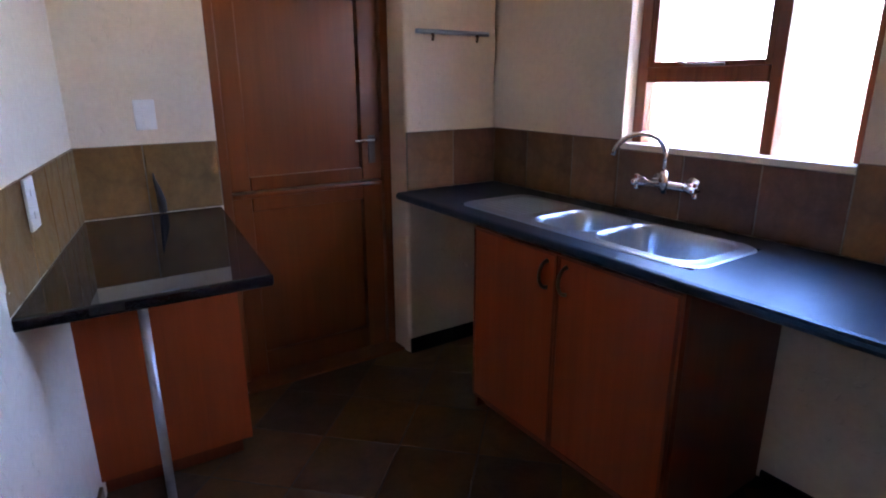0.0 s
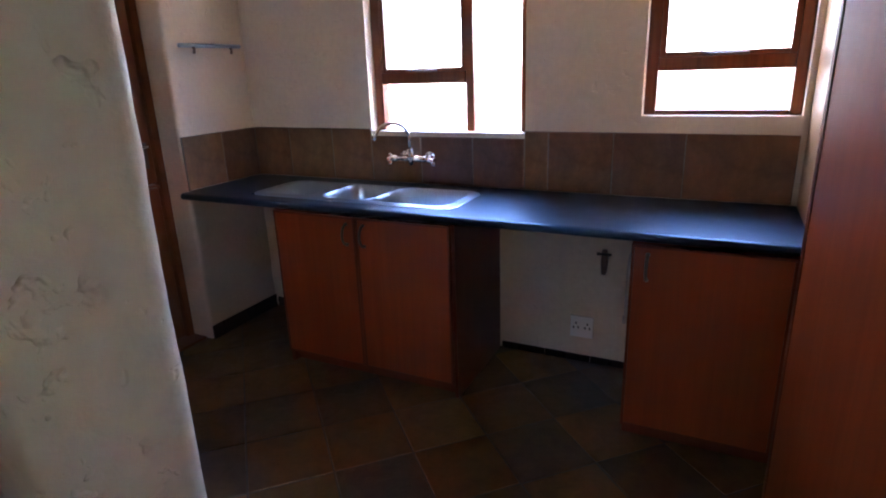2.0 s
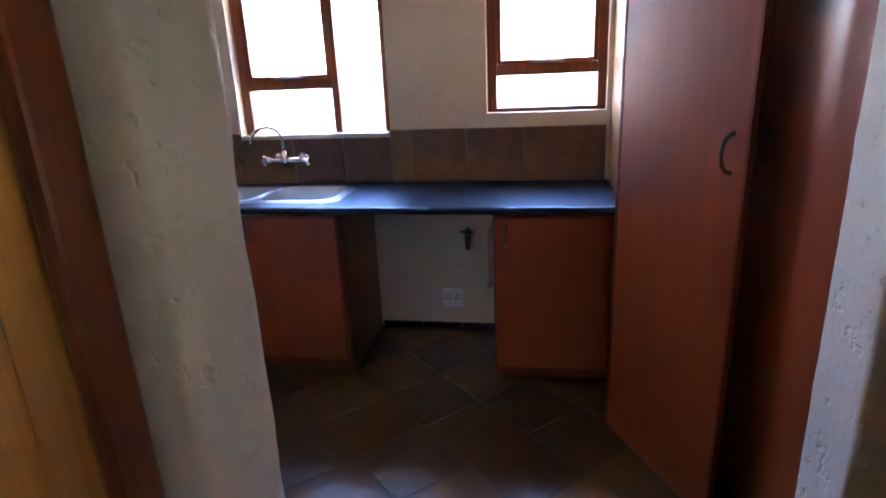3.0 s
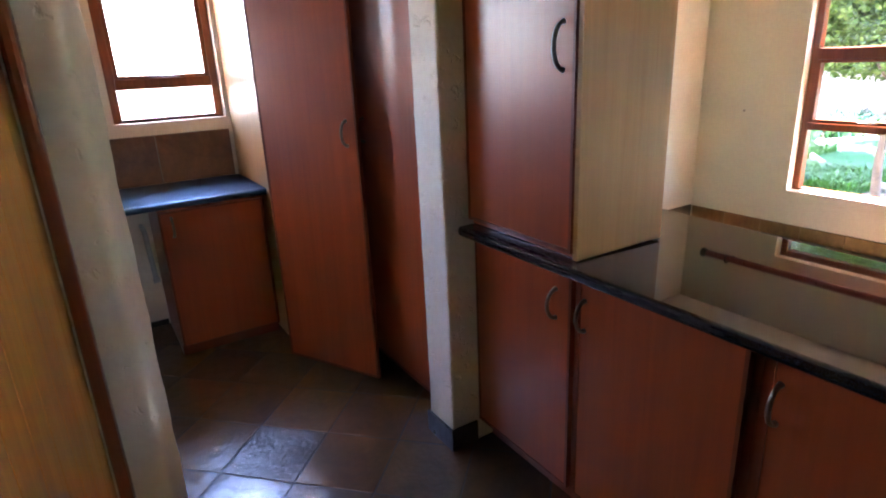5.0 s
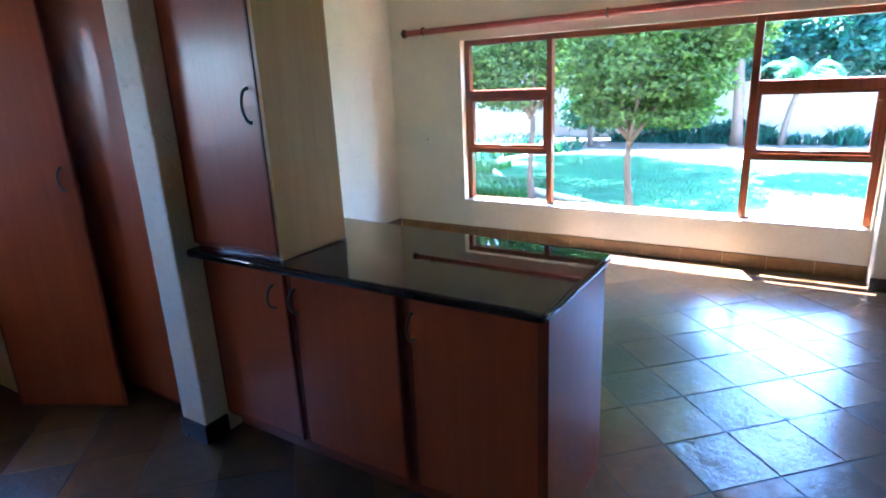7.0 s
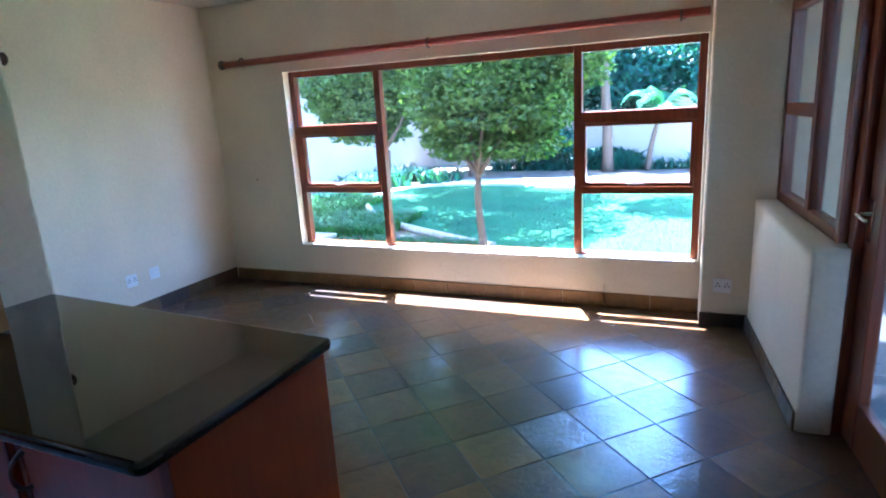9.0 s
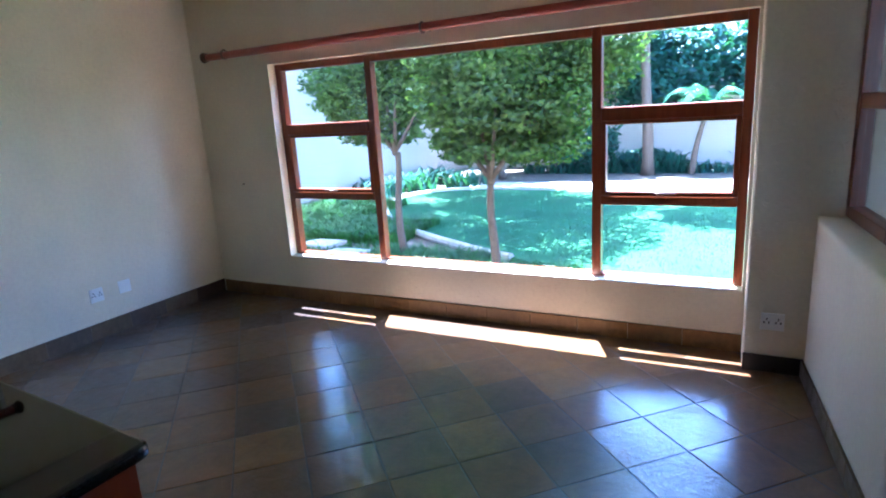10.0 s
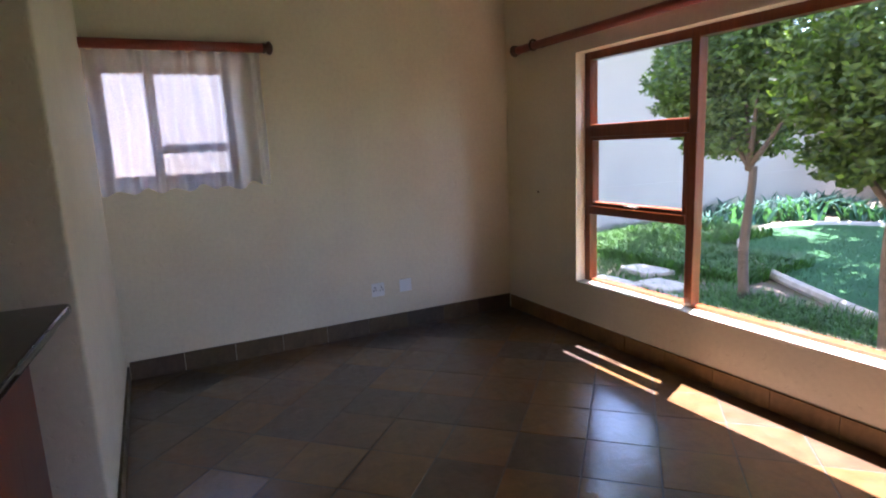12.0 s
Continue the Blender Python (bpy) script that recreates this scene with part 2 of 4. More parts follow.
LEAF_PALM = mat("palm_leaf", leafy((0.02, 0.06, 0.042), (0.04, 0.11, 0.07), 0.3))
TURF_BLADE = mat("lawn_blade", leafy((0.018, 0.082, 0.03), (0.03, 0.118, 0.043), 0.15))
BLADE = mat("grass_blade", leafy((0.022, 0.06, 0.018), (0.045, 0.12, 0.03), 0.3))


# ---- mesh helpers ----
def part(name, bm, material, parent=None, label="", smooth=False):
    me = bpy.data.meshes.new(name)
    bm.to_mesh(me)
    bm.free()
    me.materials.append(material)
    if smooth:
        me.polygons.foreach_set("use_smooth", [True] * len(me.polygons))
    ob = new(name, me)
    if parent:
        ob.parent = parent
    if label:
        ob["label"] = label
    return ob


def thing(name, label, category, group="", at=(0, 0, 0)):
    ob = new(name)
    ob.location = at
    ob.empty_display_size = 0.05
    return tagged(ob, label, category, group)


def add_box(bm, x0, x1, y0, y1, z0, z1, bevel=0.0, seg=2):
    r = bmesh.ops.create_cube(bm, size=1)
    vs = r["verts"]
    for v in vs:
        v.co = Vector(((x0 + x1) / 2 + v.co.x * (x1 - x0), (y0 + y1) / 2 + v.co.y * (y1 - y0), (z0 + z1) / 2 + v.co.z * (z1 - z0)))
    if bevel:
        es = list({e for v in vs for e in v.link_edges})
        bmesh.ops.bevel(bm, geom=es, offset=bevel, segments=seg, affect="EDGES", profile=0.5)
    return bm


def boxes(*bs, bevel=0.0, seg=2):
    bm = bmesh.new()
    for b in bs:
        add_box(bm, *b, bevel=bevel, seg=seg)
    return bm


def tube(points, radius, sides=10, closed=False, caps=True):
    """A round tube along points; radius is a number or one for each point."""
    bm = bmesh.new()
    pts = [Vector(p) for p in points]
    n = len(pts)
    rad = radius if isinstance(radius, (list, tuple)) else [radius] * n
    rings = []
    up = None
    for i, p in enumerate(pts):
        a = pts[(i - 1) % n] if (closed or i > 0) else p
        b = pts[(i + 1) % n] if (closed or i < n - 1) else p
        d = (b - a).normalized()
        if up is None:
            up = d.orthogonal().normalized()
        up = (up - d * up.dot(d)).normalized()
        side = d.cross(up)
        rings.append([bm.verts.new(p + (up * math.cos(2 * math.pi * k / sides) + side * math.sin(2 * math.pi * k / sides)) * rad[i]) for k in range(sides)])
    for i in range(n if closed else n - 1):
        r0, r1 = rings[i], rings[(i + 1) % n]
        for k in range(sides):
            bm.faces.new((r0[k], r0[(k + 1) % sides], r1[(k + 1) % sides], r1[k]))
    if caps and not closed:
        bm.faces.new(rings[0][::-1])
        bm.faces.new(rings[-1])
    bmesh.ops.recalc_face_normals(bm, faces=bm.faces)
    return bm


def prism(poly, z0, z1):
    bm = bmesh.new()
    lo = [bm.verts.new((x, y, z0)) for x, y in poly]
    hi = [bm.verts.new((x, y, z1)) for x, y in poly]
    n = len(poly)
    for i in range(n):
        bm.faces.new((lo[i], lo[(i + 1) % n], hi[(i + 1) % n], hi[i]))
    bm.faces.new(lo[::-1])
    bm.faces.new(hi)
    bmesh.ops.recalc_face_normals(bm, faces=bm.faces)
    return bm


def rounded(poly, r, seg=6):
    """The outline of a convex polygon with its corners rounded."""
    out = []
    n = len(poly)
    for i in range(n):
        p, a, b = Vector(poly[i]), Vector(poly[i - 1]), Vector(poly[(i + 1) % n])
        u, w = (a - p).normalized(), (b - p).normalized()
        for k in range(seg + 1):
            t = k / seg
            s, e = p + u * r, p + w * r
            out.append(tuple((1 - t) ** 2 * s + 2 * t * (1 - t) * p + t * t * e))
    return out


def slab(poly, z0, z1, edge=0.012, seg=3):
    """A slab with softly rounded upper and lower edges."""
    bm = prism(poly, z0, z1)
    es = [e for e in bm.edges if abs(e.verts[0].co.z - e.verts[1].co.z) < 1e-6]
    bmesh.ops.bevel(bm, geom=es, offset=edge, segments=seg, affect="EDGES", profile=0.5)
    return bm


def rough_wall(poly, z0, z1, amp=0.006, step=0.045, r=0.03):
    """Hand-plastered wall: a prism with soft corners and an uneven skin."""
    outline = rounded(poly, r, 4)
    line = []
    for i, p in enumerate(outline):
        q = outline[(i + 1) % len(outline)]
        d = math.dist(p, q)
        k = max(1, int(d / step))
        line += [(p[0] + (q[0] - p[0]) * j / k, p[1] + (q[1] - p[1]) * j / k) for j in range(k)]
    cx = sum(p[0] for p in line) / len(line)
    cy = sum(p[1] for p in line) / len(line)
    nz = int((z1 - z0) / step)
    n = len(line)
    bm = bmesh.new()
    rows = []
    for j in range(nz + 1):
        z = z0 + (z1 - z0) * j / nz
        row = []
        for x, y in line:
            k = amp * (noise.noise((x * 9, y * 9, z * 7)) + 0.6 * noise.noise((x * 25, y * 25, z * 25)))
            d = Vector((x - cx, y - cy))
            d = d.normalized() * k if d.length else d
            row.append(bm.verts.new((x + d.x, y + d.y, z)))
        rows.append(row)
    for j in range(nz):
        for i in range(n):
            bm.faces.new((rows[j][i], rows[j][(i + 1) % n], rows[j + 1][(i + 1) % n], rows[j + 1][i]))
    bm.faces.new(rows[0][::-1])
    bm.faces.new(rows[-1])
    return bm


def structure(name, bm, material, label="", smooth=False):
    return tagged(part(name, bm, material, smooth=smooth), label, kind="structure")


# ---- floor, walls, ceiling ----
CEIL = 2.62
structure("floor", boxes((-5.3, 0.6, -0.02, 7.4, -0.14, -0.0016)), GROUT, "dark slate floor laid diagonally with grey joints")
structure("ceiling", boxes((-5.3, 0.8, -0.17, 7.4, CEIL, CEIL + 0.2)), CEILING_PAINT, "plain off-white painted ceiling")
# south wall with the wide garden window
WX0, WX1, WZ0, WZ1 = -4.362, -0.858, 0.383, 1.99
structure("wall_south", boxes((WX1, 0.25, -0.17, 0, -0.3, CEIL), (WX0, WX1, -0.17, 0, -0.3, WZ0), (WX0, WX1, -0.17, 0, WZ1, CEIL), (-5.3, WX0, -0.17, 0, -0.3, CEIL)), CREAM, "cream plastered wall under and around the garden window")
structure("window_pier", rough_wall([(-5.0, 0.0), (-4.378, 0.0), (-4.378, 0.237), (-5.0, 0.237)], -0.01, CEIL, 0.004, 0.06, 0.02), CREAM, "cream plastered pier beside the garden window", True)
# east wall of the dining room with the small window
SY0, SY1, SZ0, SZ1 = 2.13, 2.925, 1.24, 1.985
structure("wall_east", boxes((0, 0.25, 0, SY0, -0.14, CEIL), (0, 0.25, SY1, 3.0, -0.14, CEIL), (0, 0.25, SY0, SY1, -0.14, SZ0), (0, 0.25, SY0, SY1, SZ1, CEIL)), CREAM, "cream plastered wall with a small curtained window")
structure("wall_between", rough_wall([(-1.83, 2.957), (0.0, 2.957), (0.0, 3.34), (-1.83, 3.34)], -0.01, CEIL, 0.003, 0.06, 0.015), CREAM, "thick cream plastered wall between dining room and kitchen", True)
structure("wall_filler", boxes((0.0, 0.785, 3.0, 3.34, -0.14, CEIL)), CREAM, "plain cream wall")
structure("pier", rough_wall([(-1.603, 3.342), (-1.42, 3.342), (-1.42, 3.815), (-1.603, 3.815)], -0.01, CEIL, 0.002, 0.035, 0.012), CREAM_ROUGH, "rough cream plastered pier between pantry and island", True)
# kitchen
KX, KY = 0.535, 6.965
A0, A1, B0, B1 = 5.225, 6.117, 4.064, 4.685
AZ, BZ, KT = 1.155, 1.265, 2.08
structure("wall_kitchen_east", boxes((KX, 0.785, 3.34, B0, -0.14, CEIL), (KX, 0.785, B0, B1, -0.14, BZ), (KX, 0.785, B0, B1, KT, CEIL), (KX, 0.785, B1, A0, -0.14, CEIL), (KX, 0.785, A0, A1, -0.14, AZ), (KX, 0.785, A0, A1, KT, CEIL), (KX, 0.785, A1, 7.4, -0.14, CEIL)), KITCHEN_WHITE, "off-white plastered kitchen wall with two windows")
structure("wall_kitchen_north", boxes((-1.7, -0.89, 7.10, 7.4, -0.14, CEIL), (-0.89, -0.03, 7.10, 7.4, 2.07, CEIL), (-0.89, -0.03, 7.25, 7.4, -0.14, 2.07)), KITCHEN_WHITE, "off-white plastered kitchen wall around the stable door")
structure("wall_kitchen_corner", rough_wall([(-0.03, 6.97), (0.534, 6.97), (0.534, 7.39), (-0.03, 7.39)], -0.01, CEIL, 0.004, 0.05, 0.025), KITCHEN_WHITE, "off-white plastered wall beside the stable door", True)
structure("wall_divider", rough_wall([(-1.851, 4.816), (-1.41, 7.16), (-1.56, 7.16), (-1.93, 5.3), (-1.99, 4.925), (-1.988, 4.858)], -0.01, CEIL, 0.005, 0.022, 0.022), CREAM_ROUGH, "rough hand-plastered cream wall end at the kitchen opening", True)
structure("wall_hall_side", boxes((-2.08, -1.95, 5.86, 6.699, -0.14, CEIL), (-2.08, -1.95, 4.985, 5.86, 2.105, CEIL)), CREAM, "plain cream wall beside the boarded door")
structure("wall_hall_north", boxes((-5.3, -1.64, 6.7, 6.9, -0.14, CEIL)), CREAM, "plain cream wall")


# ---- west side: low wall, inner window and glazed door ----
WEST = pose(-4.68, 0.237, 0, 0, 0, 4.7)


def west(ob):
    ob.matrix_basis = WEST
    return ob


west(structure("wall_west_low", rough_wall([(-0.24, 0.002), (0.0, 0.002), (0.0, 1.325), (-0.15, 1.325), (-0.15, 1.215), (-0.24, 1.215)], -0.01, 0.9, 0.003, 0.05, 0.02), CREAM, "low cream plastered wall under the inner window", True))
west(structure("wall_west", boxes((-0.24, 0.0, 0.0, 1.22, 2.1, CEIL), (-0.24, -0.06, 1.22, 2.45, 2.1, CEIL), (-0.24, -0.06, 2.45, 6.6, -0.14, CEIL)), CREAM, "cream plastered wall above the glazed door"))


def frame_part(w, b):
    return part("window_frame", boxes(*b, bevel=0.004), FRAME_WOOD, w)


def pane(w, b, name="pane"):
    p = part(name, boxes(b), GLASS, w)
    p.visible_shadow = False
    return p


w = west(tagged(new("window_inner"), "brown timber inner window above the low wall", kind="structure"))
for b in ((-0.19, -0.12, 0.0, 0.06, 0.905, 2.1), (-0.19, -0.12, 0.64, 0.71, 0.905, 2.1), (-0.19, -0.12, 1.16, 1.218, 0.905, 2.1), (-0.19, -0.12, 0.06, 0.64, 2.04, 2.1), (-0.19, -0.12, 0.71, 1.16, 2.04, 2.1), (-0.19, -0.12, 0.06, 0.64, 0.905, 0.965), (-0.19, -0.12, 0.71, 1.16, 0.905, 0.965), (-0.18, -0.125, 0.06, 0.64, 1.44, 1.51)):
    frame_part(w, [b])
for b in ((-0.158, -0.152, 0.06, 0.64, 0.965, 1.44), (-0.158, -0.152, 0.06, 0.64, 1.51, 2.04), (-0.158, -0.152, 0.71, 1.16, 0.965, 2.04)):
    pane(w, b)
d = west(tagged(new("door_glazed"), "closed brown timber glazed door in a brown frame", kind="structure"))
d.matrix_basis = WEST @ pose(-0.078, 0, 0)
for b in ((-0.20, -0.08, 1.222, 1.30, 0.0, 2.1), (-0.20, -0.08, 2.37, 2.448, 0.0, 2.1), (-0.20, -0.08, 1.30, 2.37, 2.03, 2.1)):
    part("door_frame", boxes(b, bevel=0.005), FRAME_WOOD, d)
for y0, y1 in ((1.305, 2.365),):
    lf = part("door_leaf", boxes((-0.165, -0.115, y0, y0 + 0.15, 0.01, 2.025), (-0.165, -0.115, y1 - 0.1, y1, 0.01, 2.025), (-0.164, -0.116, y0 + 0.15, y1 - 0.1, 0.01, 0.24), (-0.164, -0.116, y0 + 0.15, y1 - 0.1, 1.9, 2.024), bevel=0.006), FRAME_WOOD, d)
    pane(lf, (-0.143, -0.137, y0 + 0.15, y1 - 0.1, 0.24, 1.9))
h = part("door_handle", tube([(-0.115, 1.36, 1.07), (-0.06, 1.36, 1.07), (-0.055, 1.37, 1.07), (-0.055, 1.48, 1.06)], 0.008), CHROME, d, "chrome lever handle", True)
part("backplate", boxes((-0.115, -0.109, 1.335, 1.385, 0.95, 1.13), bevel=0.002), CHROME, h)

# covered porch behind the glazed door; walls and unseen roof are added to dim it
structure("porch_floor", boxes((-8.0, -5.31, -2.0, 6.9, -0.2, -0.02)), DARK_SLATE, "dark slate porch floor")
structure("porch_wall_south", boxes((-6.99, -5.95, -2.0, -1.8, -0.1, CEIL)), GARDEN_WALL, "plain grey wall added to dim the porch")
structure("porch_wall", boxes((-7.2, -7.0, -2.0, 6.9, -0.2, CEIL)), GARDEN_WALL, "plain grey wall added to dim the porch")
structure("porch_roof", boxes((-8.2, -5.31, -2.0, 6.9, CEIL, CEIL + 0.15)), CEILING_PAINT, "unseen porch roof added to keep the porch dim")


# ---- garden window ----
FY0, FY1 = -0.15, -0.08
w = tagged(new("window_garden"), "wide varnished brown timber window facing the garden", kind="structure")
M1, M2 = -1.765, -3.478
for b in ((WX1 - 0.055, WX1 - 0.002, WZ0, WZ1), (WX0 + 0.002, WX0 + 0.055, WZ0, WZ1), (M1 - 0.028, M1 + 0.028, WZ0, WZ1), (M2 - 0.03, M2 + 0.03, WZ0, WZ1)):
    part("window_frame", boxes((b[0], b[1], FY0, FY1, b[2], b[3]), bevel=0.004), FRAME_WOOD, w)
for x0, x1 in ((M1 + 0.028, WX1 - 0.055), (M2 + 0.03, M1 - 0.028), (WX0 + 0.055, M2 - 0.03)):
    part("window_frame", boxes((x0, x1, FY0, FY1, WZ1 - 0.055, WZ1 - 0.001), bevel=0.004), FRAME_WOOD, w)
    part("window_frame", boxes((x0, x1, FY0, FY1, WZ0 + 0.001, WZ0 + 0.03), bevel=0.004), FRAME_WOOD, w)
for x0, x1 in ((M1 + 0.028, WX1 - 0.055), (WX0 + 0.055, M2 - 0.03)):
    part("window_frame", boxes((x0, x1, FY0 - 0.01, FY1 + 0.008, 1.42, 1.505), bevel=0.006), FRAME_WOOD, w)
    part("window_frame", boxes((x0, x1, FY0 - 0.005, FY1 + 0.012, 0.885, 0.945), bevel=0.006), FRAME_WOOD, w)
    # opening sash in the middle light
    for b in ((x0, x0 + 0.03, 0.945, 1.42), (x1 - 0.03, x1, 0.945, 1.42), (x0 + 0.03, x1 - 0.03, 0.945, 0.972), (x0 + 0.03, x1 - 0.03, 1.395, 1.42)):
        part("sash", boxes((b[0], b[1], FY0 + 0.012, FY1 + 0.004, b[2], b[3]), bevel=0.004), FRAME_WOOD, w)
    part("stay", tube([((x0 + x1) / 2 - 0.06, FY1 + 0.02, 0.962), ((x0 + x1) / 2 + 0.05, FY1 + 0.022, 0.962), ((x0 + x1) / 2 + 0.075, FY1 + 0.02, 0.972)], 0.006), DARK_METAL, w, "dark window stay", True)
    for z0, z1 in ((WZ0 + 0.03, 0.885), (0.972, 1.395), (1.505, WZ1 - 0.055)):
        pane(w, (x0, x1, -0.117, -0.112, z0, z1))
pane(w, (M2 + 0.03, M1 - 0.028, -0.117, -0.112, WZ0 + 0.03, WZ1 - 0.055))
structure("window_sill", slab([(WX0 + 0.004, FY1 + 0.001), (WX0 + 0.004, 0.012), (WX1 - 0.004, 0.012), (WX1 - 0.004, FY1 + 0.001)], WZ0, WZ0 + 0.012, 0.004), CREAM, "cream plastered inner sill")

# ---- small dining window ----
w = tagged(new("window_small"), "small brown timber window behind a sheer curtain", kind="structure")
SM = 2.615
for b in ((SY0, SY0 + 0.055, SZ0, SZ1), (SY1 - 0.055, SY1, SZ0, SZ1), (SM - 0.03, SM + 0.03, SZ0, SZ1)):
    part("window_frame", boxes((0.09, 0.15, b[0], b[1], b[2], b[3]), bevel=0.004), FRAME_WOOD, w)
for y0, y1 in ((SY0 + 0.055, SM - 0.03), (SM + 0.03, SY1 - 0.055)):
    part("window_frame", boxes((0.09, 0.15, y0, y1, SZ1 - 0.055, SZ1), bevel=0.004), FRAME_WOOD, w)
    part("window_frame", boxes((0.09, 0.15, y0, y1, SZ0, SZ0 + 0.055), bevel=0.004), FRAME_WOOD, w)
part("window_frame", boxes((0.09, 0.15, SY0 + 0.055, SM - 0.03, 1.43, 1.49), bevel=0.004), FRAME_WOOD, w)
pane(w, (0.118, 0.122, SY0 + 0.055, SM - 0.03, SZ0 + 0.055, 1.43))
pane(w, (0.118, 0.122, SY0 + 0.055, SM - 0.03, 1.49, SZ1 - 0.055))
pane(w, (0.118, 0.122, SM + 0.03, SY1 - 0.055, SZ0 + 0.055, SZ1 - 0.055))


# ---- kitchen windows ----
def kitchen_window(name, label, y0, y1, z0, z1, mullion, transom):
    w = tagged(new(name), label, kind="structure")
    X0, X1 = 0.60, 0.665
    for a, b in ((y0, y0 + 0.045), (y1 - 0.05, y1)) + (((mullion - 0.022, mullion + 0.022),) if mullion else ()):
        part("window_frame", boxes((X0, X1, a, b, z0, z1), bevel=0.004), FRAME_WOOD, w)
    cells = [(y0 + 0.045, mullion - 0.022, 0), (mullion + 0.022, y1 - 0.05, 1)] if mullion else [(y0 + 0.045, y1 - 0.05, 1)]
    for a, b, opens in cells:
        part("window_frame", boxes((X0, X1, a, b, z0, z0 + 0.022), bevel=0.004), FRAME_WOOD, w)
        part("window_frame", boxes((X0, X1, a, b, z1 - 0.05, z1), bevel=0.004), FRAME_WOOD, w)
        if opens:
            part("window_frame", boxes((X0 - 0.006, X1, a, b, transom - 0.03, transom + 0.03), bevel=0.006), FRAME_WOOD, w)
            for c in ((a, a + 0.026, transom + 0.03, z1 - 0.05), (b - 0.026, b, transom + 0.03, z1 - 0.05), (a + 0.026, b - 0.026, transom + 0.03, transom + 0.05)):
                part("sash", boxes((X0 + 0.006, X1 - 0.01, c[0], c[1], c[2], c[3]), bevel=0.003), FRAME_WOOD, w)
            m = (a + b) / 2
            part("stay", tube([(X0 - 0.014, m - 0.09, transom + 0.036), (X0 - 0.016, m + 0.06, transom + 0.036), (X0 - 0.012, m + 0.1, transom + 0.05)], 0.006), DARK_METAL, w, "dark window stay", True)
            pane(w, (0.632, 0.636, a, b, transom + 0.05, z1 - 0.05))
            pane(w, (0.632, 0.636, a, b, z0 + 0.022, transom - 0.03))
        else:
            pane(w, (0.632, 0.636, a, b, z0 + 0.022, z1 - 0.05))


kitchen_window("window_sink", "brown timber casement window above the sink", A0, A1, AZ, KT, 5.545, 1.452)
kitchen_window("window_counter", "brown timber casement window above the worktop", B0, B1, BZ, KT, None, 1.482)


structure("window_sill_kitchen", slab([(0.526, A0 + 0.003), (0.599, A0 + 0.003), (0.599, A1 - 0.003), (0.526, A1 - 0.003)], AZ + 0.0005, AZ + 0.024, 0.005), KITCHEN_WHITE, "white painted plaster sill above the sink")

# ---- stable door ----
d = tagged(new("door_stable"), "closed dark brown wooden stable door in two halves", kind="structure")
for b in ((-0.888, -0.845, 7.12, 7.20, 0.0, 2.07), (-0.075, -0.032, 7.12, 7.20, 0.0, 2.07), (-0.845, -0.075, 7.12, 7.20, 2.02, 2.068)):
    part("door_frame", boxes(b, bevel=0.004), DOOR_WOOD, d)


def leaf(z0, z1, name, rails):
    lf = part(name, boxes((-0.75, -0.19, 7.166, 7.18, z0 + rails[0], z1 - rails[1])), DOOR_WOOD, d)
    for b in ((-0.843, -0.752, z0, z1), (-0.185, -0.077, z0, z1), (-0.752, -0.185, z0, z0 + rails[0]), (-0.752, -0.185, z1 - rails[1], z1)):
        part("rail", boxes((b[0] + 0.0005, b[1] - 0.0005, 7.145, 7.19, b[2], b[3]), bevel=0.005), DOOR_WOOD, lf)
    return lf


upper = leaf(0.945, 2.016, "upper_leaf", (0.065, 0.11))
lower = leaf(0.012, 0.938, "lower_leaf", (0.12, 0.09))
part("drip_moulding", boxes((-0.842, -0.08, 7.128, 7.146, 0.915, 0.937), bevel=0.006), DOOR_WOOD, lower)
h = part("door_handle", tube([(-0.13, 7.145, 1.15), (-0.13, 7.10, 1.15), (-0.14, 7.092, 1.152), (-0.245, 7.092, 1.148)], 0.008), CHROME, upper, "chrome lever handle", True)
part("lock_plate", boxes((-0.15, -0.112, 7.138, 7.144, 1.03, 1.17), bevel=0.002), DARK_METAL, upper)
part("bolt", tube([(-0.21, 7.135, 0.925), (-0.10, 7.135, 0.925)], 0.008), DARK_METAL, lower, "dark metal bolt", True)
structure("threshold", boxes((-0.888, -0.032, 7.02, 7.2, -0.004, 0.012), bevel=0.004), DOOR_WOOD, "dark wooden threshold")

# ---- door beside the plaster wall end ----
d = tagged(new("door_hall"), "orange-brown boarded wooden door standing open in a dark red frame", kind="structure")
part("door_frame", boxes((-2.075, -1.998, 4.93, 4.957, 0.0, 2.1), bevel=0.008), FRAME_WOOD, d, "dark red varnished frame")
part("door_frame", boxes((-2.075, -1.955, 5.815, 5.858, 0.0, 2.1), bevel=0.008), FRAME_WOOD, d)
part("door_frame", boxes((-2.075, -1.955, 4.973, 5.814, 2.058, 2.1), bevel=0.008), FRAME_WOOD, d)
# dark brown back stands in for the shade on the far face
lf = part("door_leaf", boxes((0.0, 0.8, 0.022, 0.04, 0.012, 2.05), bevel=0.002), DARK_WOOD_AND_SHADE, d, "back of the door, dark brown for its unlit side")
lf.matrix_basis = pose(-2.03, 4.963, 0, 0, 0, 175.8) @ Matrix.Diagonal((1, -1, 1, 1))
for k in range(8):
    part("board", boxes((k * 0.1, k * 0.1 + 0.099, 0.0, 0.0215, 0.012, 2.05), bevel=0.002), SLAT_WOOD, lf)
part("edging", boxes((0.8005, 0.808, 0.0, 0.04, 0.012, 2.05), bevel=0.002), FRAME_WOOD, lf)


